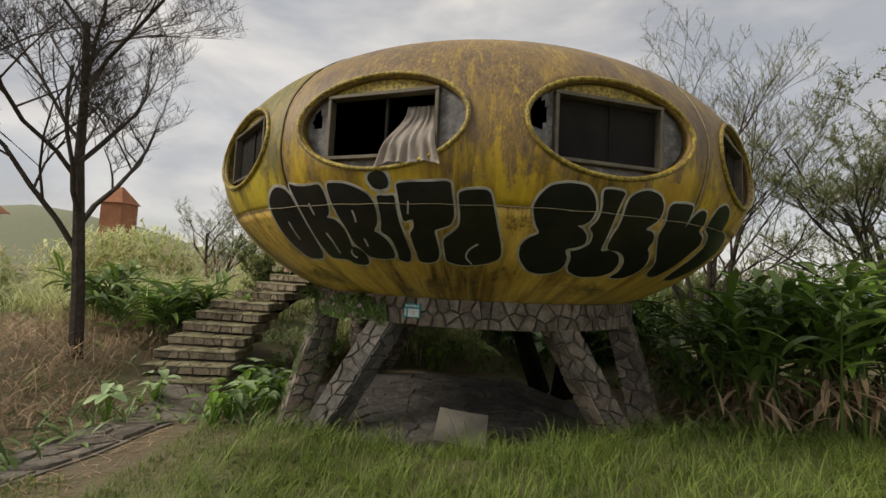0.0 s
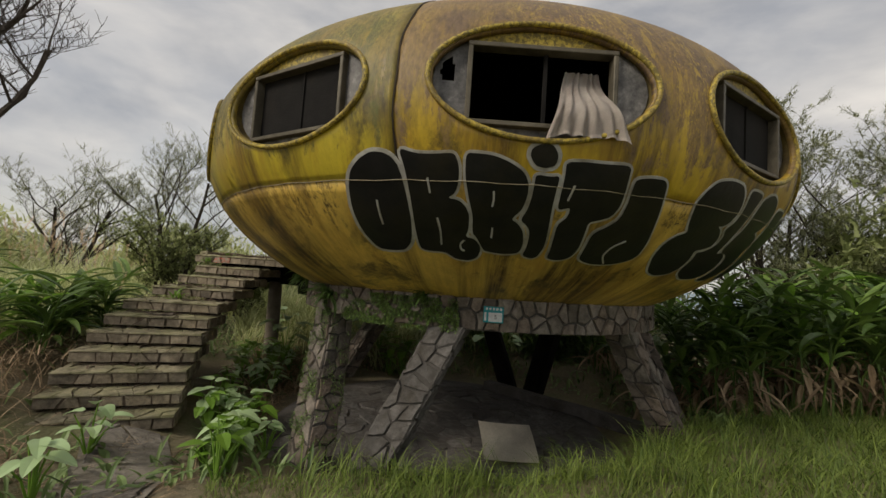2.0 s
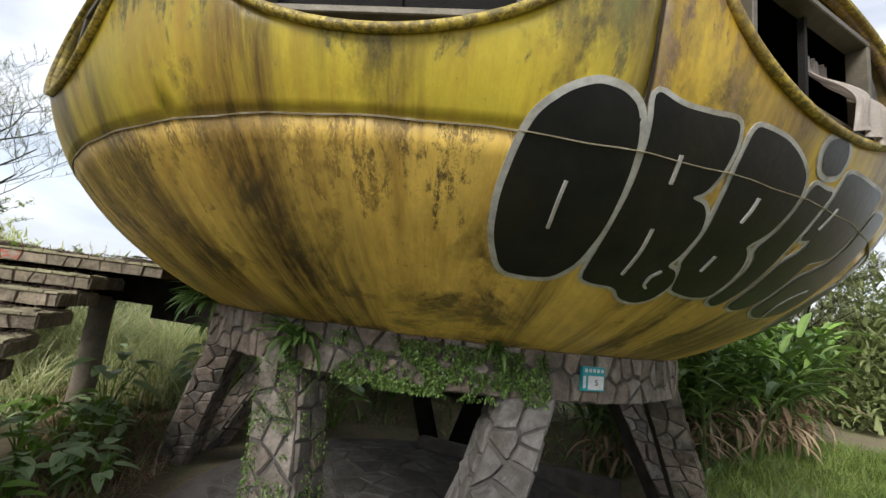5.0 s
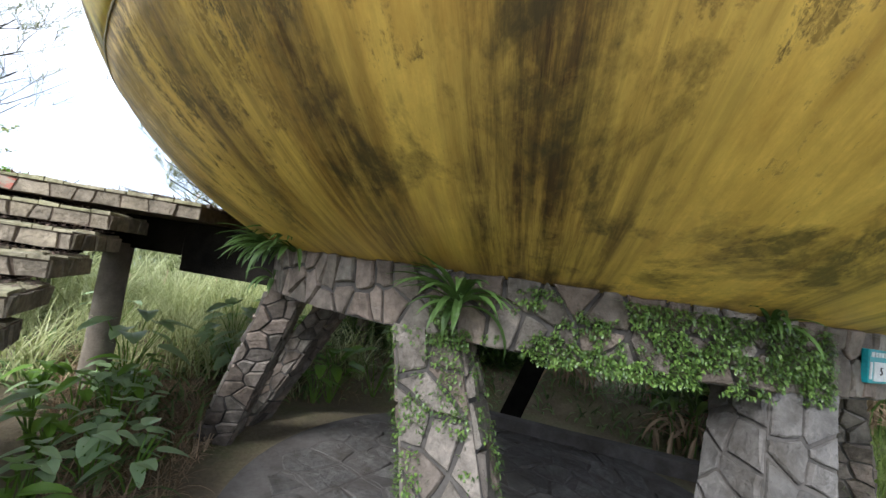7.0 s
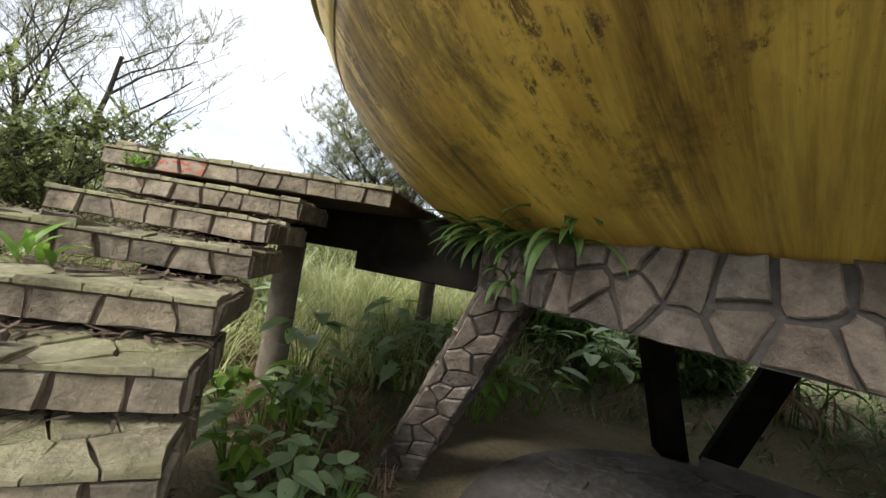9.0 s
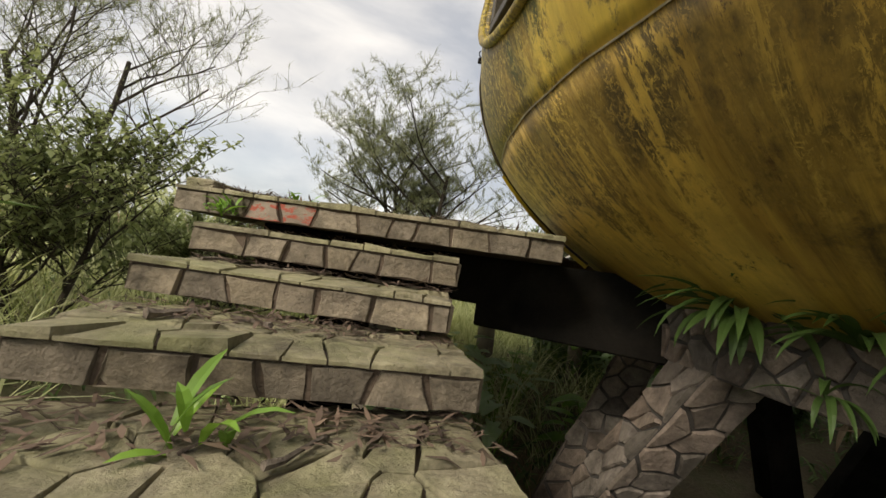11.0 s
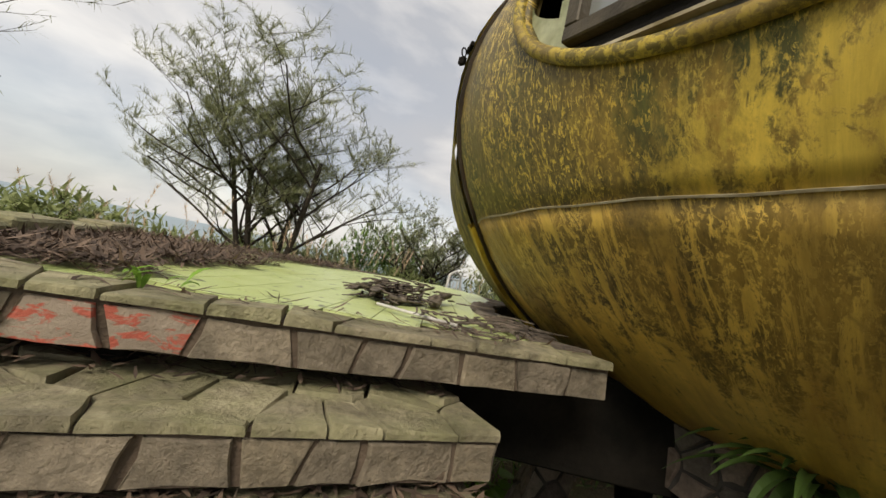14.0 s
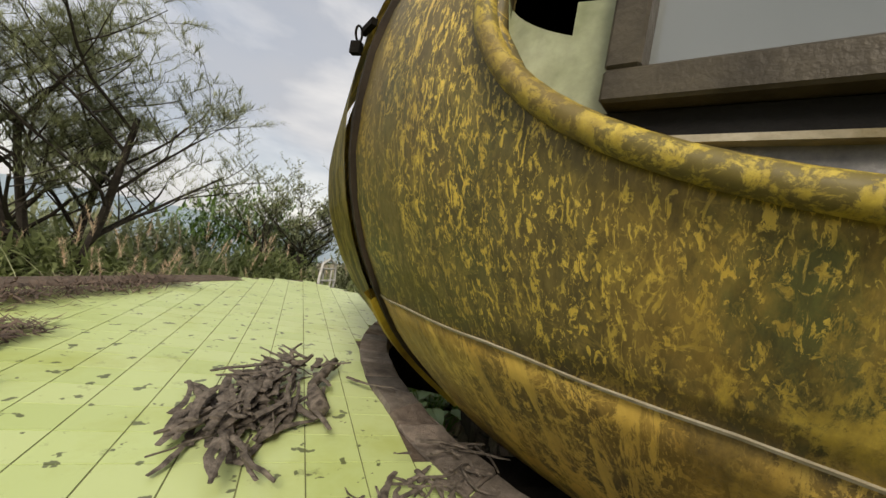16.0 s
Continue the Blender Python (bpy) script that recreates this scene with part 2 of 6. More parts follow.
M_STONE = stone_mat("clad_stone", [(0.25, 0.225, 0.19), (0.16, 0.138, 0.115), (0.32, 0.255, 0.205), (0.12, 0.107, 0.093), (0.22, 0.17, 0.135), (0.27, 0.235, 0.2)], 0.0)
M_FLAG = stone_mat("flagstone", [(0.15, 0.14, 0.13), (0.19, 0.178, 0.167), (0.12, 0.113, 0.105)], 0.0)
M_FLAG2 = stone_mat("path_stone", [(0.26, 0.235, 0.2), (0.32, 0.29, 0.25), (0.21, 0.19, 0.165)], 0.0)
M_MUD = mottled("dried_mud", (0.075, 0.056, 0.04), (0.16, 0.12, 0.088), 14, 0.95, 60, 0.8)
M_STEP = stone_mat("step_stone", [(0.3, 0.25, 0.175), (0.38, 0.32, 0.23), (0.2, 0.17, 0.13), (0.32, 0.27, 0.2)], 0.0)
M_TREAD = stone_mat("tread_stone", [(0.36, 0.32, 0.215), (0.43, 0.385, 0.26), (0.28, 0.245, 0.17), (0.38, 0.34, 0.23)], 0.5)
# Near-black, no gloss: the shade under platform and house is in the colour.
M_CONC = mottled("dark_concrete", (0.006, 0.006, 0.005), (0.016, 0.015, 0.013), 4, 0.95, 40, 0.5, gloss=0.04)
M_POST = mottled("post_concrete", (0.2, 0.165, 0.13), (0.34, 0.29, 0.235), 4, 0.9, 50, 0.5, dirty=0.5)
M_SLAB = mottled("slab_concrete", (0.075, 0.068, 0.062), (0.16, 0.148, 0.138), 3, 0.9, 25, 0.5, dirty=0.7)


def tile_build(nt, bsdf):
    p = place(nt)
    c = ramp(nt, per_object(nt), (0.0, (0.47, 0.56, 0.22)), (0.5, (0.54, 0.62, 0.28)), (1.0, (0.51, 0.6, 0.25)))
    c = blend(nt, ramp(nt, noise_of(nt, p, 1.7, 7, 0.65), (0.5, 0.0), (0.75, 0.7)), c, (0.36, 0.40, 0.07))
    c = blend(nt, ramp(nt, noise_of(nt, p, 7, 8, 0.75), (0.6, 0.0), (0.7, 0.75)), c, (0.12, 0.13, 0.05))
    c = blend(nt, ramp(nt, noise_of(nt, p, 11, 3, 0.6), (0.635, 0.0), (0.65, 0.8)), c, (0.04, 0.045, 0.02))
    nt.links.new(c, bsdf.inputs["Base Color"])
    bump(nt, bsdf, noise_of(nt, p, 14, 4), 0.1, 0.004)


M_TILE = material("green_glazed_tile", tile_build, 0.35)
M_BARK = mottled("bark", (0.035, 0.028, 0.022), (0.085, 0.07, 0.056), 12, 0.95, 70, 0.8)
M_DEADWOOD = mottled("dead_wood", (0.04, 0.032, 0.026), (0.24, 0.2, 0.16), 25, 0.95, 90, 0.8, dirty=0.2)
M_LITTER = leaf_mat("leaf_litter", (0.035, 0.024, 0.018), (0.13, 0.09, 0.064), 0.9, 0.1)
M_GRASS = leaf_mat("grass", (0.045, 0.08, 0.014), (0.17, 0.22, 0.045), 0.6, 0.3)
M_DRY = leaf_mat("dry_grass", (0.12, 0.08, 0.045), (0.38, 0.28, 0.18), 0.9, 0.2)
M_REED = leaf_mat("reed_blade", (0.2, 0.23, 0.08), (0.55, 0.56, 0.33), 0.7, 0.5)
M_PLUME = leaf_mat("reed_plume", (0.35, 0.26, 0.17), (0.55, 0.43, 0.31), 0.95, 0.35)
M_LEAF = leaf_mat("broad_leaf", (0.03, 0.06, 0.014), (0.12, 0.19, 0.04), 0.4, 0.25)
M_LEAF2 = leaf_mat("bright_leaf", (0.07, 0.14, 0.02), (0.17, 0.3, 0.04), 0.4, 0.35)
M_COVER = leaf_mat("undergrowth_leaf", (0.05, 0.085, 0.025), (0.17, 0.24, 0.085), 0.5, 0.3)
M_TARO = leaf_mat("taro_leaf", (0.12, 0.2, 0.085), (0.36, 0.46, 0.25), 0.4, 0.25)
M_NEEDLE = leaf_mat("needle", (0.11, 0.125, 0.06), (0.25, 0.265, 0.145), 0.8, 0.3)
M_BUSH = leaf_mat("bush_leaf", (0.1, 0.125, 0.045), (0.25, 0.28, 0.12), 0.7, 0.45)
M_FERN = leaf_mat("fern_frond", (0.025, 0.055, 0.012), (0.075, 0.13, 0.03), 0.55, 0.3)
M_WHITE = mottled("white_paint", (0.5, 0.49, 0.46), (0.72, 0.7, 0.66), 9, 0.6, dirty=0.5)


def ground_build(nt, bsdf):
    p = place(nt)
    n = noise_of(nt, p, 0.9, 7, 0.65)
    c = ramp(nt, n, (0.3, (0.17, 0.13, 0.092)), (0.5, (0.21, 0.175, 0.105)), (0.7, (0.14, 0.155, 0.06)))
    c = blend(nt, 0.5, c, ramp(nt, noise_of(nt, p, 22, 5, 0.7), (0.3, 0.4), (0.7, 1.3)), "MULTIPLY")
    nt.links.new(c, bsdf.inputs["Base Color"])
    bump(nt, bsdf, noise_of(nt, p, 12, 8, 0.7), 0.8, 0.05)


M_GROUND = material("earth", ground_build, 0.95)

# ---- building helpers ----
def mesh_of(name, bm, mat, smooth=False):
    me = bpy.data.meshes.new(name)
    bm.normal_update()
    bm.to_mesh(me)
    bm.free()
    me.materials.append(mat)
    if smooth:
        me.polygons.foreach_set("use_smooth", [True] * len(me.polygons))
    return me


def thing(name, x, y, z, label, category, group="", kind=""):
    ob = new(name)
    ob.matrix_basis = Matrix.Translation((x, y, z))
    ob.empty_display_size = 0.2
    return tagged(ob, label, category, group, kind)


def under(ob, parent):
    ob.parent = parent
    if parent.parent is None:
        ob.matrix_parent_inverse = parent.matrix_basis.inverted()
    return ob


def part(name, bm, mat, parent, label="", smooth=False):
    ob = under(new(name, mesh_of(name, bm, mat, smooth)), parent)
    return tagged(ob, label)


def solo(name, bm, mat, label, category, group="", kind="", smooth=False):
    return tagged(new(name, mesh_of(name, bm, mat, smooth)), label, category, group, kind)


def raw(verts, faces, name, mat, smooth=False):
    me = bpy.data.meshes.new(name)
    me.from_pydata(verts, [], faces)
    me.materials.append(mat)
    if smooth:
        me.polygons.foreach_set("use_smooth", [True] * len(me.polygons))
    return me


def box(bm, corners_low, corners_high):
    """A solid between two rings of as many corners each."""
    lo = [bm.verts.new(c) for c in corners_low]
    hi = [bm.verts.new(c) for c in corners_high]
    n = len(lo)
    bm.faces.new(lo[::-1])
    bm.faces.new(hi)
    for i in range(n):
        bm.faces.new((lo[i], lo[(i + 1) % n], hi[(i + 1) % n], hi[i]))


def brick(bm, x0, x1, y0, y1, z0, z1, m=Matrix()):
    q = [(x0, y0), (x1, y0), (x1, y1), (x0, y1)]
    box(bm, [m @ Vector((*c, z0)) for c in q], [m @ Vector((*c, z1)) for c in q])


def soften(bm, width=0.01, segments=1):
    bmesh.ops.recalc_face_normals(bm, faces=bm.faces)
    bmesh.ops.bevel(bm, geom=bm.edges[:], offset=width, segments=segments, affect="EDGES", profile=0.6)


def tube(bm, pts, radii, sides=8, closed=False):
    pts = [Vector(p) for p in pts]
    n = len(pts)
    rings = []
    last = Vector((0.31, 0.17, 0.93))
    for i, p in enumerate(pts):
        a = pts[(i - 1) % n] if closed or i > 0 else p
        b = pts[(i + 1) % n] if closed or i < n - 1 else p
        d = (b - a).normalized()
        u = last - d * last.dot(d)
        if u.length < 1e-3:
            u = d.orthogonal()
        u.normalize()
        last = u
        w = d.cross(u)
        r = radii[i] if isinstance(radii, (list, tuple)) else radii
        rings.append([bm.verts.new(p + r * (math.cos(2 * math.pi * k / sides) * u + math.sin(2 * math.pi * k / sides) * w)) for k in range(sides)])
    for i in range(n if closed else n - 1):
        q, s = rings[i], rings[(i + 1) % n]
        for k in range(sides):
            bm.faces.new((q[k], q[(k + 1) % sides], s[(k + 1) % sides], s[k]))
    if not closed:
        bm.faces.new(rings[0][::-1])
        bm.faces.new(rings[-1])


def crazy(w, h, cell, seed, gap=0.012, lively=0.42):
    """Irregular stones that fill a rectangle: convex polygons with joints between them."""
    rnd = random.Random(seed)
    nx, ny = max(1, round(w / cell)), max(1, round(h / cell))
    pts = {}
    for i in range(nx):
        for j in range(ny):
            pts[i, j] = ((i + 0.5 + (0.2 if j % 2 else -0.2) + rnd.uniform(-lively, lively)) * w / nx, (j + 0.5 + rnd.uniform(-lively, lively)) * h / ny)
    out = []
    for (i, j), (px, py) in pts.items():
        if not (0 <= i < nx and 0 <= j < ny):
            continue
        poly = [(0, 0), (w, 0), (w, h), (0, h)]
        for di in range(-2, 3):
            for dj in range(-2, 3):
                q = pts.get((i + di, j + dj))
                if q is None or (di, dj) == (0, 0):
                    continue
                nx_, ny_ = q[0] - px, q[1] - py
                ln = math.hypot(nx_, ny_) or 1e-6
                lim = (px * nx_ + py * ny_) / ln + ln / 2 - gap / 2
                res = []
                for k in range(len(poly)):
                    a, b = poly[k], poly[(k + 1) % len(poly)]
                    fa = (a[0] * nx_ + a[1] * ny_) / ln - lim
                    fb = (b[0] * nx_ + b[1] * ny_) / ln - lim
                    if fa <= 0:
                        res.append(a)
                    if fa * fb < 0:
                        s = fa / (fa - fb)
                        res.append((a[0] + s * (b[0] - a[0]), a[1] + s * (b[1] - a[1])))
                poly = res
                if len(poly) < 3:
                    break
            if len(poly) < 3:
                break
        if len(poly) >= 3:
            area = abs(sum(poly[k][0] * poly[(k + 1) % len(poly)][1] - poly[(k + 1) % len(poly)][0] * poly[k][1] for k in range(len(poly)))) / 2
            if area > 0.0012:
                out.append(poly)
    return out


def stones(parent, polys, to3d, mat, rise=0.022, name="stone", seed=1, bevel=0.012, chip=0.08):
    """One object for each stone of a face. to3d(u, v, off) gives the place off metres above the face."""
    rnd = random.Random(seed)
    for poly in polys:
        rough = []
        for a, b in zip(poly, poly[1:] + poly[:1]):
            ln = math.hypot(b[0] - a[0], b[1] - a[1])
            j = rnd.uniform(-0.03, 0.045) * ln
            rough.append(a)
            if ln > 0.05:
                m = rnd.uniform(0.35, 0.65)
                rough.append((a[0] + (b[0] - a[0]) * m - (b[1] - a[1]) / ln * j, a[1] + (b[1] - a[1]) * m + (b[0] - a[0]) / ln * j))
        poly = rough
        cx = sum(p[0] for p in poly) / len(poly)
        cy = sum(p[1] for p in poly) / len(poly)
        size = max(math.hypot(p[0] - cx, p[1] - cy) for p in poly)
        inset = 1 - min(0.3, bevel / max(size, 0.02))
        up = rise * rnd.uniform(0.7, 1.3)
        tx, ty = rnd.uniform(-0.1, 0.1), rnd.uniform(-0.1, 0.1)
        n = len(poly)
        cut = [1 - chip * rnd.random() ** 1.5 for _ in poly]
        poly = [(cx + (x - cx) * c, cy + (y - cy) * c) for (x, y), c in zip(poly, cut)]
        v = [to3d(x, y, -0.004) for x, y in poly]
        v += [to3d(x, y, up * 0.6) for x, y in poly]
        v += [to3d(cx + (x - cx) * inset, cy + (y - cy) * inset, up + tx * (x - cx) + ty * (y - cy)) for x, y in poly]
        f = []
        for r in (0, n):
            f += [(r + k, r + (k + 1) % n, r + n + (k + 1) % n, r + n + k) for k in range(n)]
        f.append(tuple(range(2 * n, 3 * n)))
        under(new(name, raw(v, f, name, mat)), parent)


# ---- ground ----
def smooth(a, b, x):
    t = min(1.0, max(0.0, (x - a) / (b - a)))
    return t * t * (3 - 2 * t)


def land(x, y):
    r = math.hypot(x, y)
    near = smooth(-0.7, -1.9, y)
    out = smooth(3.15 - 0.75 * near, 4.2 - 1.15 * near, r)
    front = smooth(-1.2, -2.6, y) * (0.42 + 0.2 * smooth(-2, 2.5, x)) + 0.1 * smooth(-3, -5, y)
    left = smooth(-3.2, -4.6, x) * 0.4 + smooth(-5.0, -6.8, x) * 0.6
    back = smooth(2.5, 6, y) * 0.1
    h = out * max(front, left, 0.25 + back) - 0.06
    h += 0.05 * out * noise.noise((x * 0.9, y * 0.9, 0.3))
    h -= 0.24 * smooth(0.9, 2.2, 0.68 * x + 0.73 * y) * smooth(4.6, 3.2, r)
    h -= smooth(14, 60, r) * 1.2
    h -= 3.0 * smooth(22, 60, y) * smooth(-60, -20, x)
    return h + smooth(30, 300, r) * 1.5 * noise.noise((x * 0.01, y * 0.01, 0))


def make_ground():
    verts, faces = [], []
    radii = [0.01] + [0.35 * i for i in range(1, 34)] + [12 * 1.22 ** i for i in range(1, 28)]
    n = 120
    for r in radii:
        for k in range(n):
            a = 2 * math.pi * k / n
            x, y = r * math.cos(a), r * math.sin(a)
            verts.append((x, y, land(x, y)))
    for i in range(len(radii) - 1):
        for k in range(n):
            faces.append((i * n + k, (i + 1) * n + k, (i + 1) * n + (k + 1) % n, i * n + (k + 1) % n))
    faces.append(tuple(range(n)))
    tagged(new("ground", raw(verts, faces, "ground", M_GROUND, True)), "uneven earth with grass and bare soil", "ground", kind="structure")


make_ground()

# ---- the saucer house ----
A, C, ZC = 4.0, 2.02, 3.5


def on_shell(az, z, off=0.0):
    z = max(-C * 0.99999, min(C * 0.99999, z))
    r = A * math.sqrt(1 - (z / C) ** 2)
    a = radians(az)
    bay = az % 360 - 126.0
    if abs(bay) < 12.6:
        flat = smooth(-1.7, -1.2, z) * smooth(1.5, 0.9, z)
        r *= 1 + flat * (math.cos(radians(12.6)) / math.cos(radians(bay)) - 1)
    p = Vector((r * math.cos(a), r * math.sin(a), z))
    n = Vector((p.x / A ** 2, p.y / A ** 2, p.z / C ** 2)).normalized()
    return p + n * off + Vector((0, 0, ZC))


house = thing("saucer_house", 0, 0, 1.6, "weathered yellow fibreglass saucer house with graffiti on stone legs", "house")
TOPB = 0.95


def seam_z(az):
    """The height of the joint between the lower and upper shell, which sinks towards the entry."""
    return -0.63 - 0.055 * smooth(-140, -190, az) * smooth(-330, -280, az)


WIN_Z, WIN_H, WIN_W = 0.09, 0.43, 11.6
BAYS = [(-31.0, -61.3, True), (-61.3, -91.9, True), (-91.9, -122.5, True), (-122.5, -153.2, True), (-153.2, -184.5, True), (-184.5, -216.5, True),
        (-216.5, -242.0, False), (-242.0, -272.0, False), (-272.0, -302.0, False), (-302.0, -331.0, False), (-331.0, -361.0, False), (-361.0, -391.0, False)]
NB, NS = 16, 10


def bay_mesh(bays):
    verts, faces, uvs, index = [], [], [], {}

    def vert(az, z):
        key = (round(az, 3), round(z, 4))
        if key not in index:
            index[key] = len(verts)
            verts.append(on_shell(az, z))
            uvs.append((radians(az) * A, C * math.asin(max(-1, min(1, z / C))) * 1.35))
        return index[key]

    for a0, a1, window in bays:
        cols = [a0 + (a1 - a0) * i / NB for i in range(NB + 1)]

        def rows(az):
            return [seam_z(az) + (TOPB - seam_z(az)) * j / NS for j in range(NS + 1)]
        if window:
            edge = [(c, seam_z(c)) for c in cols[:-1]] + [(cols[-1], r) for r in rows(cols[-1])[:-1]] + [(c, TOPB) for c in cols[:0:-1]] + [(cols[0], r) for r in rows(cols[0])[:0:-1]]
            mid = (a0 + a1) / 2
            loops = []
            for k in range(7):
                s = k / 6
                loop = []
                for ea, ez in edge:
                    ang = math.atan2((ez - WIN_Z) / WIN_H, (ea - mid) / WIN_W)
                    ia, iz = mid + WIN_W * math.cos(ang), WIN_Z + WIN_H * math.sin(ang)
                    loop.append(vert(ia + (ea - ia) * s, iz + (ez - iz) * s))
                loops.append(loop)
            m = len(edge)
            for k in range(6):
                for i in range(m):
                    faces.append((loops[k][i], loops[k + 1][i], loops[k + 1][(i + 1) % m], loops[k][(i + 1) % m]))
        else:
            for i in range(NB):
                for j in range(NS):
                    p, q = rows(cols[i]), rows(cols[i + 1])
                    faces.append((vert(cols[i], p[j]), vert(cols[i], p[j + 1]), vert(cols[i + 1], q[j + 1]), vert(cols[i + 1], q[j])))
        caps = [C * math.sin(math.asin(TOPB / C) + (math.pi / 2 - math.asin(TOPB / C)) * j / 14) for j in range(14)] + [C * 0.99999]
        for i in range(NB):
            for j in range(14):
                faces.append((vert(cols[i], caps[j]), vert(cols[i], caps[j + 1]), vert(cols[i + 1], caps[j + 1]), vert(cols[i + 1], caps[j])))
    return verts, faces, uvs


def put_shell(name, verts, faces, uvs, mat, label):
    me = raw(verts, faces, name, mat, True)
    lay = me.uv_layers.new(name="UVMap")
    for lp in me.loops:
        lay.data[lp.index].uv = uvs[lp.vertex_index]
    bm = bmesh.new()
    bm.from_mesh(me)
    bmesh.ops.recalc_face_normals(bm, faces=bm.faces)
    f = max(bm.faces, key=lambda q: q.calc_area())
    c = f.calc_center_median() - Vector((0, 0, ZC))
    if f.normal.dot(c) < 0:
        bmesh.ops.reverse_faces(bm, faces=bm.faces)
    bm.to_mesh(me)
    bm.free()
    # Inner face takes the lining that is coloured dark for the unlit room.
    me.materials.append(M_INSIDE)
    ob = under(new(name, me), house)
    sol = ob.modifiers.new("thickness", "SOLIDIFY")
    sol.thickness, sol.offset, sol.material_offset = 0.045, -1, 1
    return tagged(ob, label)


PANELS = [(BAYS[1:3], M_BROWN, "brown-stained upper panel above yellow paint"), (BAYS[3:5], M_OLIVE, "yellow and olive mossy upper panel"),
          (BAYS[5:7], M_MOULD, "mould-blackened yellow panel with flaking coat"), (BAYS[7:9], M_OLIVE, "mossy upper panel"),
          (BAYS[9:11], M_OLIVE, "mossy upper panel"), ([BAYS[11], BAYS[0]], M_BROWN, "brown-stained upper panel")]
for bays, mat, label in PANELS:
    put_shell("shell_panel", *bay_mesh(bays), mat, label)


def lower_shell(start, span, n, mat):
    verts, faces, uvs = [], [], []
    m = 26
    for j in range(m + 1):
        for k in range(n + 1):
            az = start - span * k / n
            a0 = math.asin(seam_z(az) / C)
            z = C * math.sin(a0 + (-math.pi / 2 * 0.999 - a0) * j / m)
            verts.append(on_shell(az, z))
            uvs.append((radians(az) * A, C * math.asin(z / C) * 1.35))
    for j in range(m):
        for k in range(n):
            faces.append((j * (n + 1) + k, (j + 1) * (n + 1) + k, (j + 1) * (n + 1) + k + 1, j * (n + 1) + k + 1))
    put_shell("lower_shell", verts, faces, uvs, mat, "yellow lower shell streaked with rust-brown runs")


lower_shell(-31, 211, 114, M_LOWER)
lower_shell(-242, 149, 80, M_LOWER)


def ribbon_on_shell(bm, pts, half, off):
    """A flat band along (az, z) places."""
    quads = []
    n = len(pts)
    for i, (az, z) in enumerate(pts):
        p = on_shell(az, z, off)
        a, b = on_shell(*pts[max(0, i - 1)], off), on_shell(*pts[min(n - 1, i + 1)], off)
        out = (on_shell(az, z, 1) - on_shell(az, z, 0)).normalized()
        side = (b - a).cross(out).normalized() * half
        quads.append((bm.verts.new(p - side), bm.verts.new(p + side), bm.verts.new(p + side - out * (off + 0.004)), bm.verts.new(p - side - out * (off + 0.004))))
    for i in range(n - 1):
        q, s = quads[i], quads[i + 1]
        for k in range(4):
            bm.faces.new((q[k], q[(k + 1) % 4], s[(k + 1) % 4], s[k]))


def seams():
    bm = bmesh.new()
    ribbon_on_shell(bm, [(-31 - 2 * k, seam_z(-31 - 2 * k) + 0.004 * math.sin(k * 1.7)) for k in range(50)], 0.0022, 0.0135)
    part("seam", bm, M_SEAM, house, "pale horizontal joint strip")
    bm = bmesh.new()
    ribbon_on_shell(bm, [(-129 - 2 * k, seam_z(-129 - 2 * k) + 0.003 * math.sin(k * 1.7)) for k in range(132)], 0.0035, 0.005)
    part("seam", bm, M_SEAM, house, "pale horizontal joint strip")
    for az in (-122.5, -61.3, -184.5):
        bm = bmesh.new()
        ribbon_on_shell(bm, [(az + 0.12 * math.sin(k * 0.9), seam_z(az) + (1.9 - seam_z(az)) * k / 30) for k in range(31)], 0.006, 0.005)
        part("seam", bm, M_SEAM if az != -122.5 else M_CRACK, house, "upright joint between shell panels")


seams()


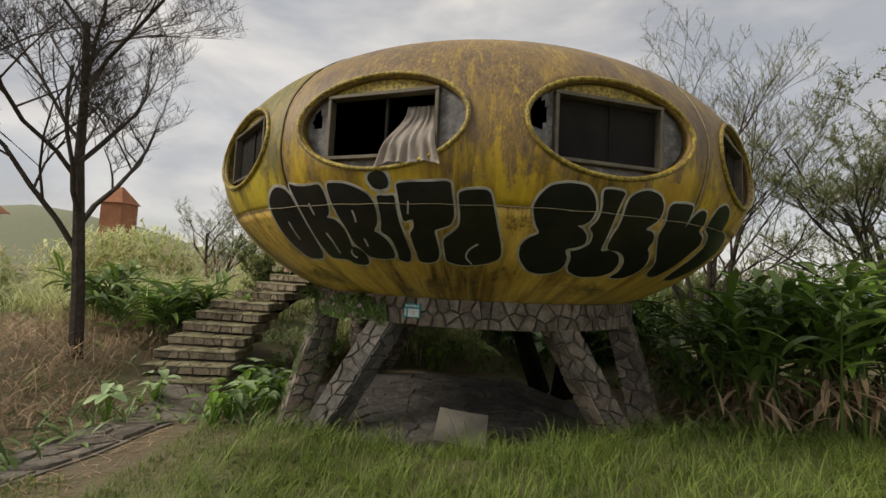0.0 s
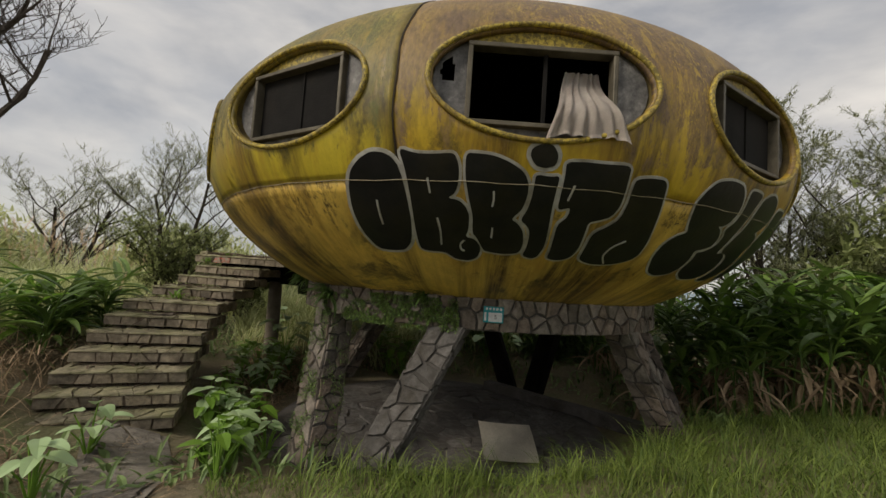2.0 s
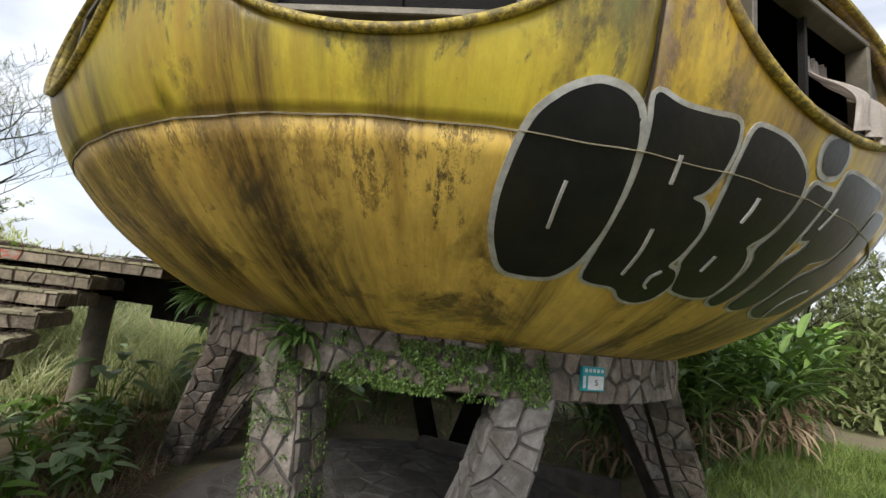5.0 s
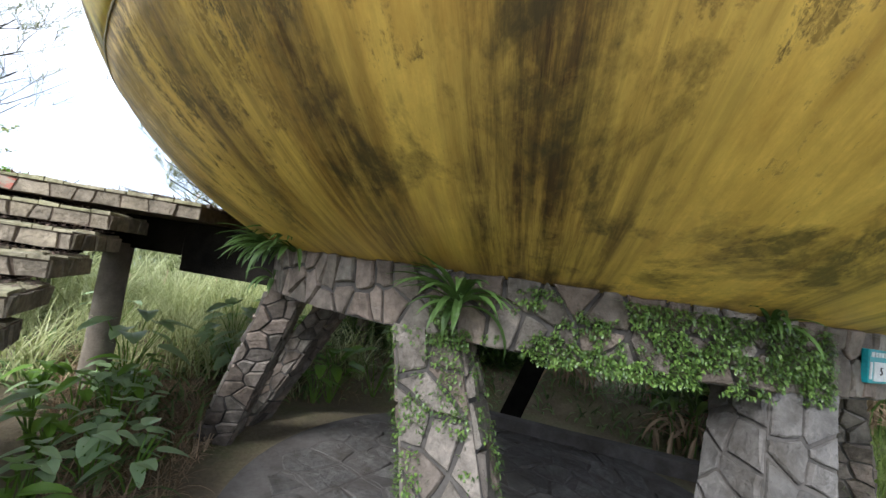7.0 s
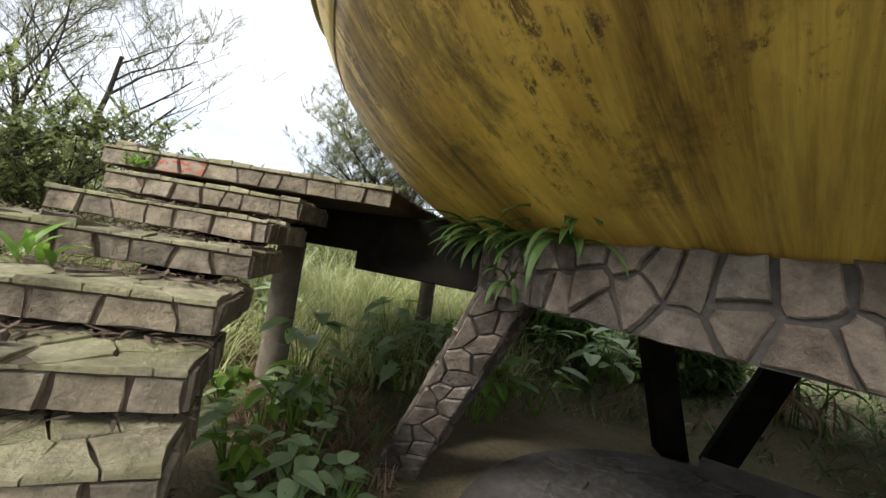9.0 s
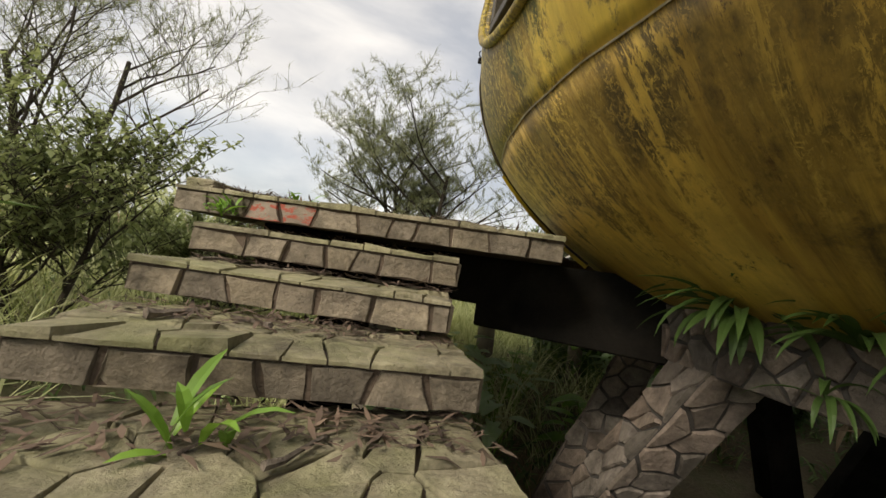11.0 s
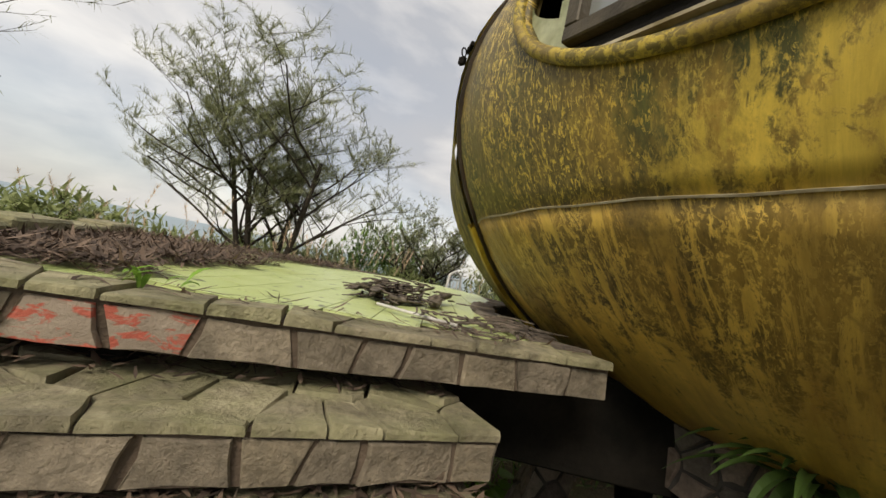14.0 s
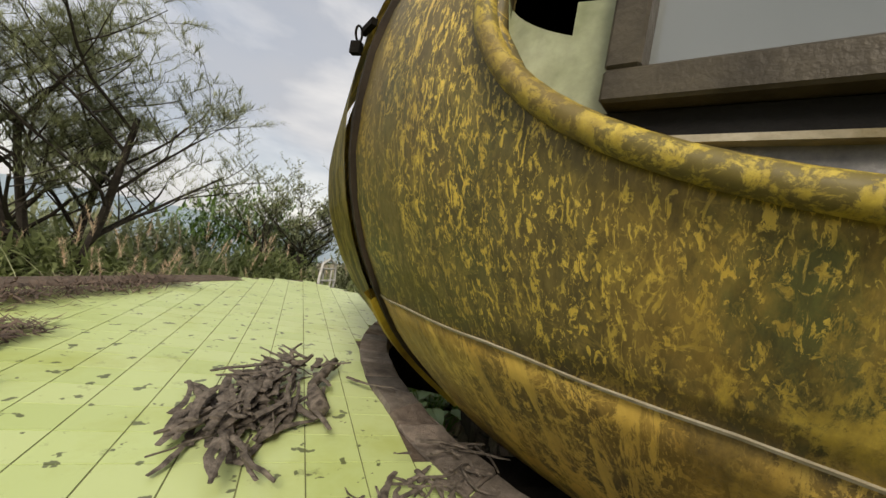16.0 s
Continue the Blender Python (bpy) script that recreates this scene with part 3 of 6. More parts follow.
def window(mid, style):
    m = pose(0, 0, 0, 0, 0, mid) @ Matrix.Translation((0, 0, ZC))
    w, zt, zb, dist = (0.545, 0.375, -0.2, 3.9) if style == "glass" else (0.545, 0.375, -0.235, 3.83)
    bm = bmesh.new()
    tube(bm, [on_shell(mid + (WIN_W + 0.3) * math.cos(2 * math.pi * k / 72), WIN_Z + (WIN_H + 0.012) * math.sin(2 * math.pi * k / 72), 0.008) for k in range(72)], 0.027 if style == "glass" else 0.021, 8, True)
    part("rim", bm, M_RIM, house, "rounded yellow window rim", True)
    # reveal
    bm = bmesh.new()
    outer, inner = [], []
    for k in range(72):
        a = 2 * math.pi * k / 72
        p = on_shell(mid + WIN_W * math.cos(a), WIN_Z + WIN_H * math.sin(a), 0.0)
        loc = m.inverted() @ p
        outer.append(bm.verts.new(p))
        inner.append(bm.verts.new(m @ Vector((dist - 0.06, loc.y, loc.z))))
    for k in range(72):
        bm.faces.new((outer[k], outer[(k + 1) % 72], inner[(k + 1) % 72], inner[k]))
    part("reveal", bm, M_REVEAL, house)
    # frame of bars
    bm = bmesh.new()
    t = 0.055 if style == "glass" else 0.035
    d0, d1 = dist - 0.05, dist + 0.045
    for y0, y1, z0, z1 in ((-w, w, zt - t, zt), (-w, w, zb, zb + t), (-w, -w + t, zb + t, zt - t), (w - t, w, zb + t, zt - t)):
        brick(bm, d0, d1, y0, y1, z0, z1, m)
    soften(bm, 0.005)
    part("window_frame", bm, M_BRONZE if style == "glass" else M_ALU, house, "dark bronze aluminium frame" if style == "glass" else "grey aluminium frame")
    if style != "glass":
        # Bar coloured near-black so it sinks into the unlit opening.
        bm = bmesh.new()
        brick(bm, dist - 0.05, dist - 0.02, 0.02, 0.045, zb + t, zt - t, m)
        part("sash_bar", bm, M_OPENING_DARK, house)
    # side panes and strips around the frame
    ry = (A - 0.05) * math.sin(radians(WIN_W))

    def edge_z(y):
        s = math.sqrt(max(0, 1 - (y / ry) ** 2))
        return WIN_Z + WIN_H * s, WIN_Z - WIN_H * s

    def pane(ys, top, bot, mat, hole=None, label=""):
        bm = bmesh.new()
        cols = []
        for y in ys:
            cols.append([bm.verts.new(m @ Vector((dist - 0.012, y, bot(y) + (top(y) - bot(y)) * j / 8))) for j in range(9)])
        for i in range(len(ys) - 1):
            for base in (0,):
                for j in range(8):
                    yc = (ys[i] + ys[i + 1]) / 2
                    zc = bot(yc) + (top(yc) - bot(yc)) * (j + 0.5) / 8
                    if top(yc) - bot(yc) < 0.004:
                        continue
                    if hole and (abs((yc - hole[0]) / hole[2]) ** 2 + abs((zc - hole[1]) / hole[3]) ** 2) < 1:
                        continue
                    bm.faces.new((cols[i][base + j], cols[i + 1][base + j], cols[i + 1][base + j + 1], cols[i][base + j + 1]))
        bmesh.ops.remove_doubles(bm, verts=bm.verts[:], dist=0.0015)
        bmesh.ops.delete(bm, geom=[v for v in bm.verts if not v.link_faces], context="VERTS")
        bmesh.ops.solidify(bm, geom=bm.faces[:], thickness=0.007)
        part("pane", bm, mat, house, label)

    fine = [i / 14 for i in range(15)]
    pane([-ry + (ry - w) * f for f in fine], lambda y: edge_z(y)[0], lambda y: edge_z(y)[1], M_GREENPANE if style == "glass" else M_PANE, style == "hole" and (-0.68, 0.16, 0.055, 0.09) or style == "glass" and (-0.66, 0.26, 0.2, 0.27) or style == "torn" and (-0.68, 0.18, 0.09, 0.14) or None, "grimy side pane")
    pane([w + (ry - w) * f for f in fine], lambda y: edge_z(y)[0], lambda y: edge_z(y)[1], M_PANE, None, "grimy side pane")
    pane([-w + 2 * w * f for f in fine], lambda y: min(zb, edge_z(y)[1] + 0.001) if edge_z(y)[1] > zb else zb, lambda y: min(zb - 0.0005, edge_z(y)[1]), M_PANE)
    pane([-w + 2 * w * f for f in fine], lambda y: max(zt + 0.0005, edge_z(y)[0]), lambda y: zt, M_RIM)
    if style == "glass":
        bm = bmesh.new()
        brick(bm, dist - 0.012, dist - 0.004, -w + t, w - t, zb + t, zt - t, m)
        part("glass", bm, M_GLASS, house, "sliding glass pane that mirrors the grey sky")
        bm = bmesh.new()
        for y0, y1, z0, z1 in ((-0.03, 0.03, zb + t, zt - t), (0.03, w - t, zb + t, zb + t + 0.04), (w - t - 0.035, w - t, zb + t + 0.04, zt - t)):
            brick(bm, dist - 0.002, dist + 0.02, y0, y1, z0, z1, m)
        part("sash", bm, M_BRONZE, house)
        # Solid black strip drawn for the shade in the gap below the frame.
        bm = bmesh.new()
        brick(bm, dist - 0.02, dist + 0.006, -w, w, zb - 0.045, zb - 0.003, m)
        part("frame_gap", bm, M_OPENING_DARK, house, "dark gap under the frame")
        bm = bmesh.new()
        brick(bm, dist - 0.02, dist + 0.014, -w + 0.02, w, zb - 0.058, zb - 0.047, m)
        part("glazing_strip", bm, M_SEAM, house, "thin yellowed glazing strip")
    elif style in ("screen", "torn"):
        # Screen sheet whose black stands for the unlit room behind it.
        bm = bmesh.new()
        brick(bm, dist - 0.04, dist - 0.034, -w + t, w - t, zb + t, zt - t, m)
        part("insect_screen", bm, M_OPENING_DARK, house, "dark torn insect screen")


def pane_build(nt, bsdf):
    p = place(nt)
    c = ramp(nt, noise_of(nt, p, 9, 8, 0.7), (0.35, (0.05, 0.05, 0.05)), (0.55, (0.16, 0.155, 0.15)), (0.75, (0.4, 0.39, 0.37)))
    nt.links.new(c, bsdf.inputs["Base Color"])


M_REVEAL = mottled("window_reveal", (0.07, 0.05, 0.02), (0.2, 0.15, 0.04), 8)
M_PANE = material("grimy_pane", pane_build, 0.55)
M_GREENPANE = mottled("algae_pane", (0.2, 0.22, 0.11), (0.46, 0.48, 0.32), 6, 0.25, 40, 0.1)


def glass_build(nt, bsdf):
    # Grey base colour stands in for the sky mirrored in the pane.
    bsdf.inputs["Base Color"].default_value = (0.16, 0.175, 0.17, 1)
    r = ramp(nt, noise_of(nt, place(nt), 5, 6, 0.7), (0.4, 0.06), (0.7, 0.25))
    nt.links.new(r, bsdf.inputs["Roughness"])
    bsdf.inputs["IOR"].default_value = 1.9


M_GLASS = material("sky_grey_glass", glass_build, 0.1)
for (a0, a1, has), style in zip(BAYS[:6], ("screen", "torn", "hole", "screen", "screen", "glass")):
    window((a0 + a1) / 2, style)

# ---- door bay ----
M_RUSTY = mottled("rusty_yellow_metal", (0.5, 0.33, 0.03), (0.62, 0.45, 0.06), 5, 0.6, 50, 0.4, dirt=(0.06, 0.025, 0.012), dirty=1.0)

bm = bmesh.new()
DOOR0 = 119.5


def door_edge(z):
    return 138.5 - 2.1 * smooth(0.1, -0.7, z) - 7.5 * smooth(-0.6, -1.2, z)


grid = [[bm.verts.new(on_shell(DOOR0 + (door_edge(-1.25 + 2.1 * j / 16) - DOOR0) * i / 10, -1.25 + 2.1 * j / 16, 0.035)) for i in range(11)] for j in range(17)]
for j in range(16):
    for i in range(10):
        bm.faces.new((grid[j][i], grid[j][i + 1], grid[j + 1][i + 1], grid[j + 1][i]))
bmesh.ops.solidify(bm, geom=bm.faces[:], thickness=0.02)
door = part("door", bm, M_OLIVE, house, "mossy yellow hatch door standing proud of the shell")
bm = bmesh.new()
ribbon_on_shell(bm, [(door_edge(-1.3 + 2.2 * k / 20) + 0.6, -1.3 + 2.2 * k / 20) for k in range(21)], 0.012, 0.02)
part("door_gap", bm, M_CRACK, house, "dark gap along the hatch")
bm = bmesh.new()
ribbon_on_shell(bm, [(door_edge(-1.3 + 0.62 * k / 12) - 0.5, -1.3 + 0.62 * k / 12) for k in range(13)], 0.028, 0.05)
part("door_jamb", bm, M_RUSTY, house, "rusty yellow door jamb")
bm = bmesh.new()
p0 = on_shell(138.6, 0.22, 0.04)
brick(bm, -0.01, 0.01, -0.05, 0.05, -0.012, 0.012, Matrix.Translation(p0) @ pose(0, 0, 0, 0, 0, 140))
tube(bm, [p0 + Vector((-0.02 + 0.02 * math.cos(a), 0.02, -0.035 + 0.025 * math.sin(a))) for a in [k * math.pi / 6 for k in range(12)]], 0.004, 6, True)
brick(bm, -0.012, 0.012, -0.018, 0.018, -0.03, 0.01, Matrix.Translation(p0 + Vector((-0.02, 0.02, -0.075))))
part("latch", bm, M_CONC, house, "rusty hasp with a padlock")

# ---- stone plinth ----
plinth = thing("stone_plinth", 0, 0, 0, "ring beam on slanted legs, clad in irregular grey stones", "plinth")
RO, RI, ZT, ZB = 2.62, 2.3, 1.98, 1.65
bm = bmesh.new()
N = 96
prof = [(RO, ZB), (RO, ZT - 0.02), (RO - 0.03, ZT), (RI, ZT), (RI, ZB)]
rings = [[bm.verts.new((r * math.cos(2 * math.pi * k / N), r * math.sin(2 * math.pi * k / N), z)) for r, z in prof] for k in range(N)]
for k in range(N):
    for i in range(len(prof)):
        a, b = rings[k], rings[(k + 1) % N]
        bm.faces.new((a[i], b[i], b[(i + 1) % 5], a[(i + 1) % 5]))
bmesh.ops.recalc_face_normals(bm, faces=bm.faces)
ring_beam = part("ring_beam", bm, M_MORTAR, plinth, "curved stone-faced ring beam")

LEG_BASE_R, LEG_TOP_R = 3.12, 2.46
legs = []


def limb(v_az, side, clad):
    base_r, foot = (LEG_BASE_R, -0.1) if clad else (2.75, -0.4)
    base = Vector((base_r * math.cos(radians(v_az + 5 * side)), base_r * math.sin(radians(v_az + 5 * side)), foot))
    top = Vector((LEG_TOP_R * math.cos(radians(v_az + 20 * side)), LEG_TOP_R * math.sin(radians(v_az + 20 * side)), ZB + 0.02))
    out = Vector((math.cos(radians(v_az + 12 * side)), math.sin(radians(v_az + 12 * side)), 0))
    tan = Vector((-out.y, out.x, 0))
    wb, wt, db, dt = 0.18, 0.17, 0.16, 0.15
    lo = [base + tan * a * wb + out * b * db for a, b in ((-1, -1), (1, -1), (1, 1), (-1, 1))]
    hi = [top + tan * a * wt + out * b * dt for a, b in ((-1, -1), (1, -1), (1, 1), (-1, 1))]
    bm = bmesh.new()
    box(bm, lo, hi)
    bmesh.ops.recalc_face_normals(bm, faces=bm.faces)
    # Unclad back legs get their shade from the near-black colour.
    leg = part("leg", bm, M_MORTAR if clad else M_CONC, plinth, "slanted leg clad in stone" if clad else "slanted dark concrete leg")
    legs.append((leg, lo, hi, clad))


for v_az, clad in ((-138, 4), (132, 4), (-48, 2), (42, 0)):
    for side in (-1, 1):
        limb(v_az, side, clad)

bm = bmesh.new()
bmesh.ops.create_circle(bm, cap_ends=True, segments=64, radius=2.4, matrix=Matrix.Translation((-0.6, -0.45, -0.36)))
ext = bmesh.ops.extrude_face_region(bm, geom=bm.faces[:])
bmesh.ops.translate(bm, verts=[v for v in ext["geom"] if isinstance(v, bmesh.types.BMVert)], vec=(0, 0, 0.36))
bmesh.ops.recalc_face_normals(bm, faces=bm.faces)
slab = solo("floor_slab", bm, M_SLAB, "damp dirty concrete slab under the house", "slab", kind="structure")

# ---- stairs ----
stair = thing("staircase", -4.5, 0.5, 0.5, "open stone stair of weathered slabs with mossy treads", "stairs")
STEPS = [(-3.52, 1.835, -30), (-3.72, 1.55, -30), (-3.80, 1.18, -20), (-3.92, 0.73, -14), (-3.97, 0.46, -10), (-3.985, 0.22, -6), (-3.99, -0.02, -2), (-4.0, -0.28, 1), (-3.97, -0.53, 3), (-3.95, -0.80, 4)]
step_list = []
for k, (x, y, ang) in enumerate(STEPS):
    z = 2.06 - 0.186 * k
    e = Vector((-math.cos(radians(ang)), -math.sin(radians(ang)), 0))
    b = Vector((-e.y, e.x, 0)) * -1
    if b.y < 0:
        b = -b
    o = Vector((x, y, z - 0.02))
    wdt, dep, th = 1.38, 0.62, 0.125
    bm = bmesh.new()
    q = [o, o + e * wdt, o + e * wdt + b * dep, o + b * dep]
    box(bm, [c - Vector((0, 0, th)) for c in q], q)
    bmesh.ops.recalc_face_normals(bm, faces=bm.faces)
    st = part("step", bm, M_MUD, stair, "stone-faced slab step")
    step_list.append((st, o, e, b, wdt, dep, th))
bm = bmesh.new()
ps = [(-4.45, -0.9, -0.05), (-4.5, 0.2, 0.75), (-4.35, 1.2, 1.25), (-4.05, 2.0, 1.66), (-3.7, 2.7, 1.95)]
for i in range(len(ps) - 1):
    a, b = Vector(ps[i]), Vector(ps[i + 1])
    s = Vector((0.14, 0.05, 0))
    box(bm, [a - s - Vector((0, 0, .22)), a + s - Vector((0, 0, .22)), b + s - Vector((0, 0, .22)), b - s - Vector((0, 0, .22))], [a - s, a + s, b + s, b - s])
bmesh.ops.recalc_face_normals(bm, faces=bm.faces)
# Stringer colour carries the darkness below the steps.
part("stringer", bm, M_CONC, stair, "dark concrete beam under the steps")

# ---- landing platform ----
deck = thing("platform", -3.0, 3.5, 1.76, "landing platform with lime-green tiles and stone edging", "platform")
FR, FL = Vector((-2.92, 1.69, 2.25)), Vector((-4.84, 2.92, 2.25))
arc = [Vector((3.34 * math.cos(radians(a)), 3.34 * math.sin(radians(a)), 2.25)) for a in (78, 88, 98, 108, 118, 128, 138, 146)]
outline = [FR, FL, Vector((-3.75, 5.0, 2.25)), Vector((-2.6, 5.7, 2.25)), Vector((-0.2, 5.85, 2.25)), Vector((1.0, 5.55, 2.25))] + arc
bm = bmesh.new()
box(bm, [p - Vector((0, 0, 0.125)) for p in outline], outline)
bmesh.ops.recalc_face_normals(bm, faces=bm.faces)
deck_slab = part("slab", bm, M_MUD, deck, "thick slab")


def beam(a, b, half, z0, z1, mat, name, parent, label):
    a, b = Vector((*a, 0)), Vector((*b, 0))
    d = (b - a).normalized()
    s = Vector((-d.y, d.x, 0)) * half
    bm = bmesh.new()
    q = [a - s, a + s, b + s, b - s]
    box(bm, [Vector((c.x, c.y, z0)) for c in q], [Vector((c.x, c.y, z1)) for c in q])
    bmesh.ops.recalc_face_normals(bm, faces=bm.faces)
    bmesh.ops.bevel(bm, geom=bm.edges[:], offset=0.012, segments=1, affect="EDGES")
    return part(name, bm, mat, parent, label)


# Beams are coloured near-black to paint in the shade below the slab.
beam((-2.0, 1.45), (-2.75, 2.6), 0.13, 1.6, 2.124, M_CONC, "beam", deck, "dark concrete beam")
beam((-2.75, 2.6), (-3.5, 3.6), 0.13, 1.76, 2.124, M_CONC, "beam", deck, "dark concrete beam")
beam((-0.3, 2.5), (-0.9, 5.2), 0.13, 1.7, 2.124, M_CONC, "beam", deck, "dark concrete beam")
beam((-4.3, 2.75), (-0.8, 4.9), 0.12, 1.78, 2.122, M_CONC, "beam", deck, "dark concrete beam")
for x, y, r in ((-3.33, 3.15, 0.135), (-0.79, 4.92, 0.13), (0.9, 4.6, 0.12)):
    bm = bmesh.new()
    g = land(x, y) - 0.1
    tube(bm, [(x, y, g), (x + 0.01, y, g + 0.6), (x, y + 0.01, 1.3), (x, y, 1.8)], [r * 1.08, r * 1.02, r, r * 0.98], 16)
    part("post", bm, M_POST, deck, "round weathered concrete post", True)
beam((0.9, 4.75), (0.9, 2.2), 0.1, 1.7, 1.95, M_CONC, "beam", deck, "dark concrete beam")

# ---- graffiti on the shell: glyphs in degrees round the shell and metres from its middle ----
WORD_1 = {
    "O": ((-17.0, -0.66), (-16.3, -0.56), (-14.8, -0.48), (-13.3, -0.44), (-11.8, -0.45), (-10.7, -0.49), (-10.0, -0.59), (-9.7, -0.72), (-9.6, -0.90), (-10.2, -1.05), (-11.6, -1.12), (-13.7, -1.13), (-16.1, -1.12), (-17.4, -0.99), (-17.6, -0.84)),
    "R": ((-10.1, -0.42), (-8.1, -0.46), (-5.9, -0.46), (-4.0, -0.45), (-3.5, -0.53), (-3.5, -0.63), (-3.9, -0.71), (-4.8, -0.74), (-3.5, -0.75), (-2.7, -0.79), (-2.2, -0.85), (-2.3, -0.95), (-2.7, -1.00), (-1.4, -1.01), (-0.5, -1.07), (-0.9, -1.15), (-2.3, -1.18), (-4.2, -1.17), (-5.6, -1.12), (-8.1, -1.12), (-9.3, -1.10), (-9.3, -0.93), (-9.2, -0.76), (-9.5, -0.55)),
    "B": ((-2.8, -0.45), (-1.5, -0.45), (0.2, -0.46), (2.0, -0.50), (3.4, -0.55), (4.1, -0.62), (4.2, -0.70), (3.9, -0.79), (2.8, -0.86), (3.6, -0.88), (4.5, -0.93), (5.0, -1.01), (4.9, -1.08), (4.3, -1.10), (2.6, -1.11), (0.6, -1.10), (-0.2, -1.09), (-1.2, -1.00), (-1.8, -0.97), (-1.8, -0.85), (-2.3, -0.75), (-2.8, -0.60)),
    "dot": ((3.8, -0.45), (3.9, -0.40), (4.8, -0.37), (6.0, -0.37), (6.7, -0.43), (6.6, -0.50), (5.6, -0.52), (4.5, -0.51)),
    "I": ((4.7, -0.56), (6.3, -0.57), (7.3, -0.56), (7.2, -0.66), (7.3, -0.79), (7.7, -0.94), (7.9, -1.04), (7.5, -1.11), (6.7, -1.13), (5.3, -1.11), (5.6, -1.05), (5.5, -0.95), (5.0, -0.90), (3.9, -0.86), (4.5, -0.79), (4.7, -0.70), (4.7, -0.63)),
    "T": ((7.6, -0.47), (9.5, -0.46), (12.1, -0.46), (14.8, -0.45), (14.9, -0.54), (15.1, -0.63), (15.2, -0.72), (14.7, -0.79), (13.4, -0.82), (12.2, -0.84), (12.4, -0.91), (12.7, -1.03), (12.2, -1.10), (10.7, -1.13), (8.9, -1.12), (8.9, -1.05), (8.7, -0.97), (8.5, -0.87), (9.4, -0.82), (9.4, -0.75), (7.9, -0.78), (7.8, -0.66), (7.8, -0.56)),
    "A": ((15.8, -0.53), (17.6, -0.51), (19.7, -0.51), (20.3, -0.64), (21.2, -0.82), (22.1, -0.96), (22.3, -1.06), (19.9, -1.12), (16.2, -1.14), (13.6, -1.11), (13.5, -1.03), (13.4, -0.94), (13.7, -0.90), (14.8, -0.86), (15.9, -0.80), (16.0, -0.70), (15.8, -0.61)),
}
WORD_2 = {
    "E": ((-16.2, -0.71), (-16.7, -0.62), (-16.1, -0.53), (-14.9, -0.45), (-12.5, -0.42), (-10.2, -0.43), (-8.9, -0.50), (-8.0, -0.61), (-8.2, -0.70), (-9.0, -0.74), (-10.0, -0.75), (-8.9, -0.77), (-7.7, -0.83), (-7.4, -0.90), (-8.6, -0.93), (-10.2, -0.95), (-9.1, -1.02), (-8.7, -1.10), (-9.4, -1.16), (-12.1, -1.19), (-14.9, -1.16), (-16.9, -1.04), (-17.2, -0.94), (-16.3, -0.87), (-14.8, -0.83), (-15.7, -0.77)),
    "L": ((-8.0, -0.45), (-6.6, -0.44), (-4.6, -0.45), (-4.9, -0.54), (-4.9, -0.66), (-4.6, -0.83), (-4.3, -0.95), (-2.6, -0.93), (-0.6, -0.96), (1.1, -1.04), (1.5, -1.13), (-0.1, -1.18), (-4.3, -1.20), (-7.3, -1.15), (-8.1, -1.10), (-8.4, -1.02), (-9.3, -0.96), (-8.0, -0.95), (-6.6, -0.89), (-6.9, -0.81), (-8.0, -0.76), (-7.2, -0.70), (-7.2, -0.60)),
    "E_2": ((-4.0, -0.50), (-2.8, -0.44), (-1.1, -0.41), (1.0, -0.44), (2.3, -0.52), (2.7, -0.62), (2.2, -0.67), (1.0, -0.73), (2.9, -0.74), (4.2, -0.81), (4.2, -0.89), (5.8, -0.94), (7.5, -1.04), (7.4, -1.13), (5.5, -1.19), (2.0, -1.19), (2.9, -1.13), (2.1, -1.03), (-0.3, -0.94), (-3.5, -0.93), (-3.8, -0.80), (-3.5, -0.72)),
    "K": ((3.1, -0.49), (7.1, -0.47), (8.2, -0.48), (8.7, -0.63), (8.9, -0.68), (9.2, -0.57), (10.3, -0.50), (11.9, -0.50), (13.2, -0.60), (12.8, -0.68), (15.5, -0.72), (17.0, -0.80), (16.3, -0.90), (15.9, -1.05), (14.8, -1.14), (12.9, -1.16), (10.4, -1.13), (9.6, -1.02), (6.9, -0.91), (4.3, -0.77), (4.3, -0.66)),
    "S": ((16.7, -0.39), (19.1, -0.44), (20.6, -0.54), (20.7, -0.63), (25.4, -0.66), (29.0, -0.80), (28.7, -0.98), (26.5, -1.11), (23.5, -1.18), (19.0, -1.18), (18.8, -1.07), (19.2, -0.93), (19.2, -0.79), (16.9, -0.69), (14.4, -0.65), (14.2, -0.54), (14.7, -0.44)),
}
STROKES = (((-13.6, -0.76), (-13.7, -0.83), (-13.7, -0.93)), ((-7.0, -0.61), (-6.9, -0.66), (-6.8, -0.71)), ((-6.2, -0.87), (-5.9, -0.96), (-6.0, -1.06)), ((0.4, -0.68), (0.5, -0.73), (0.4, -0.78)),
           ((0.7, -0.92), (0.7, -0.95), (0.7, -0.99)), ((18.6, -0.94), (17.2, -0.99), (16.7, -1.06), (17.8, -1.12)), ((9.1, -0.61), (8.9, -0.68), (8.8, -0.71)), ((-2.8, -1.10), (-3.3, -1.09), (-3.4, -1.05), (-2.8, -1.02)))


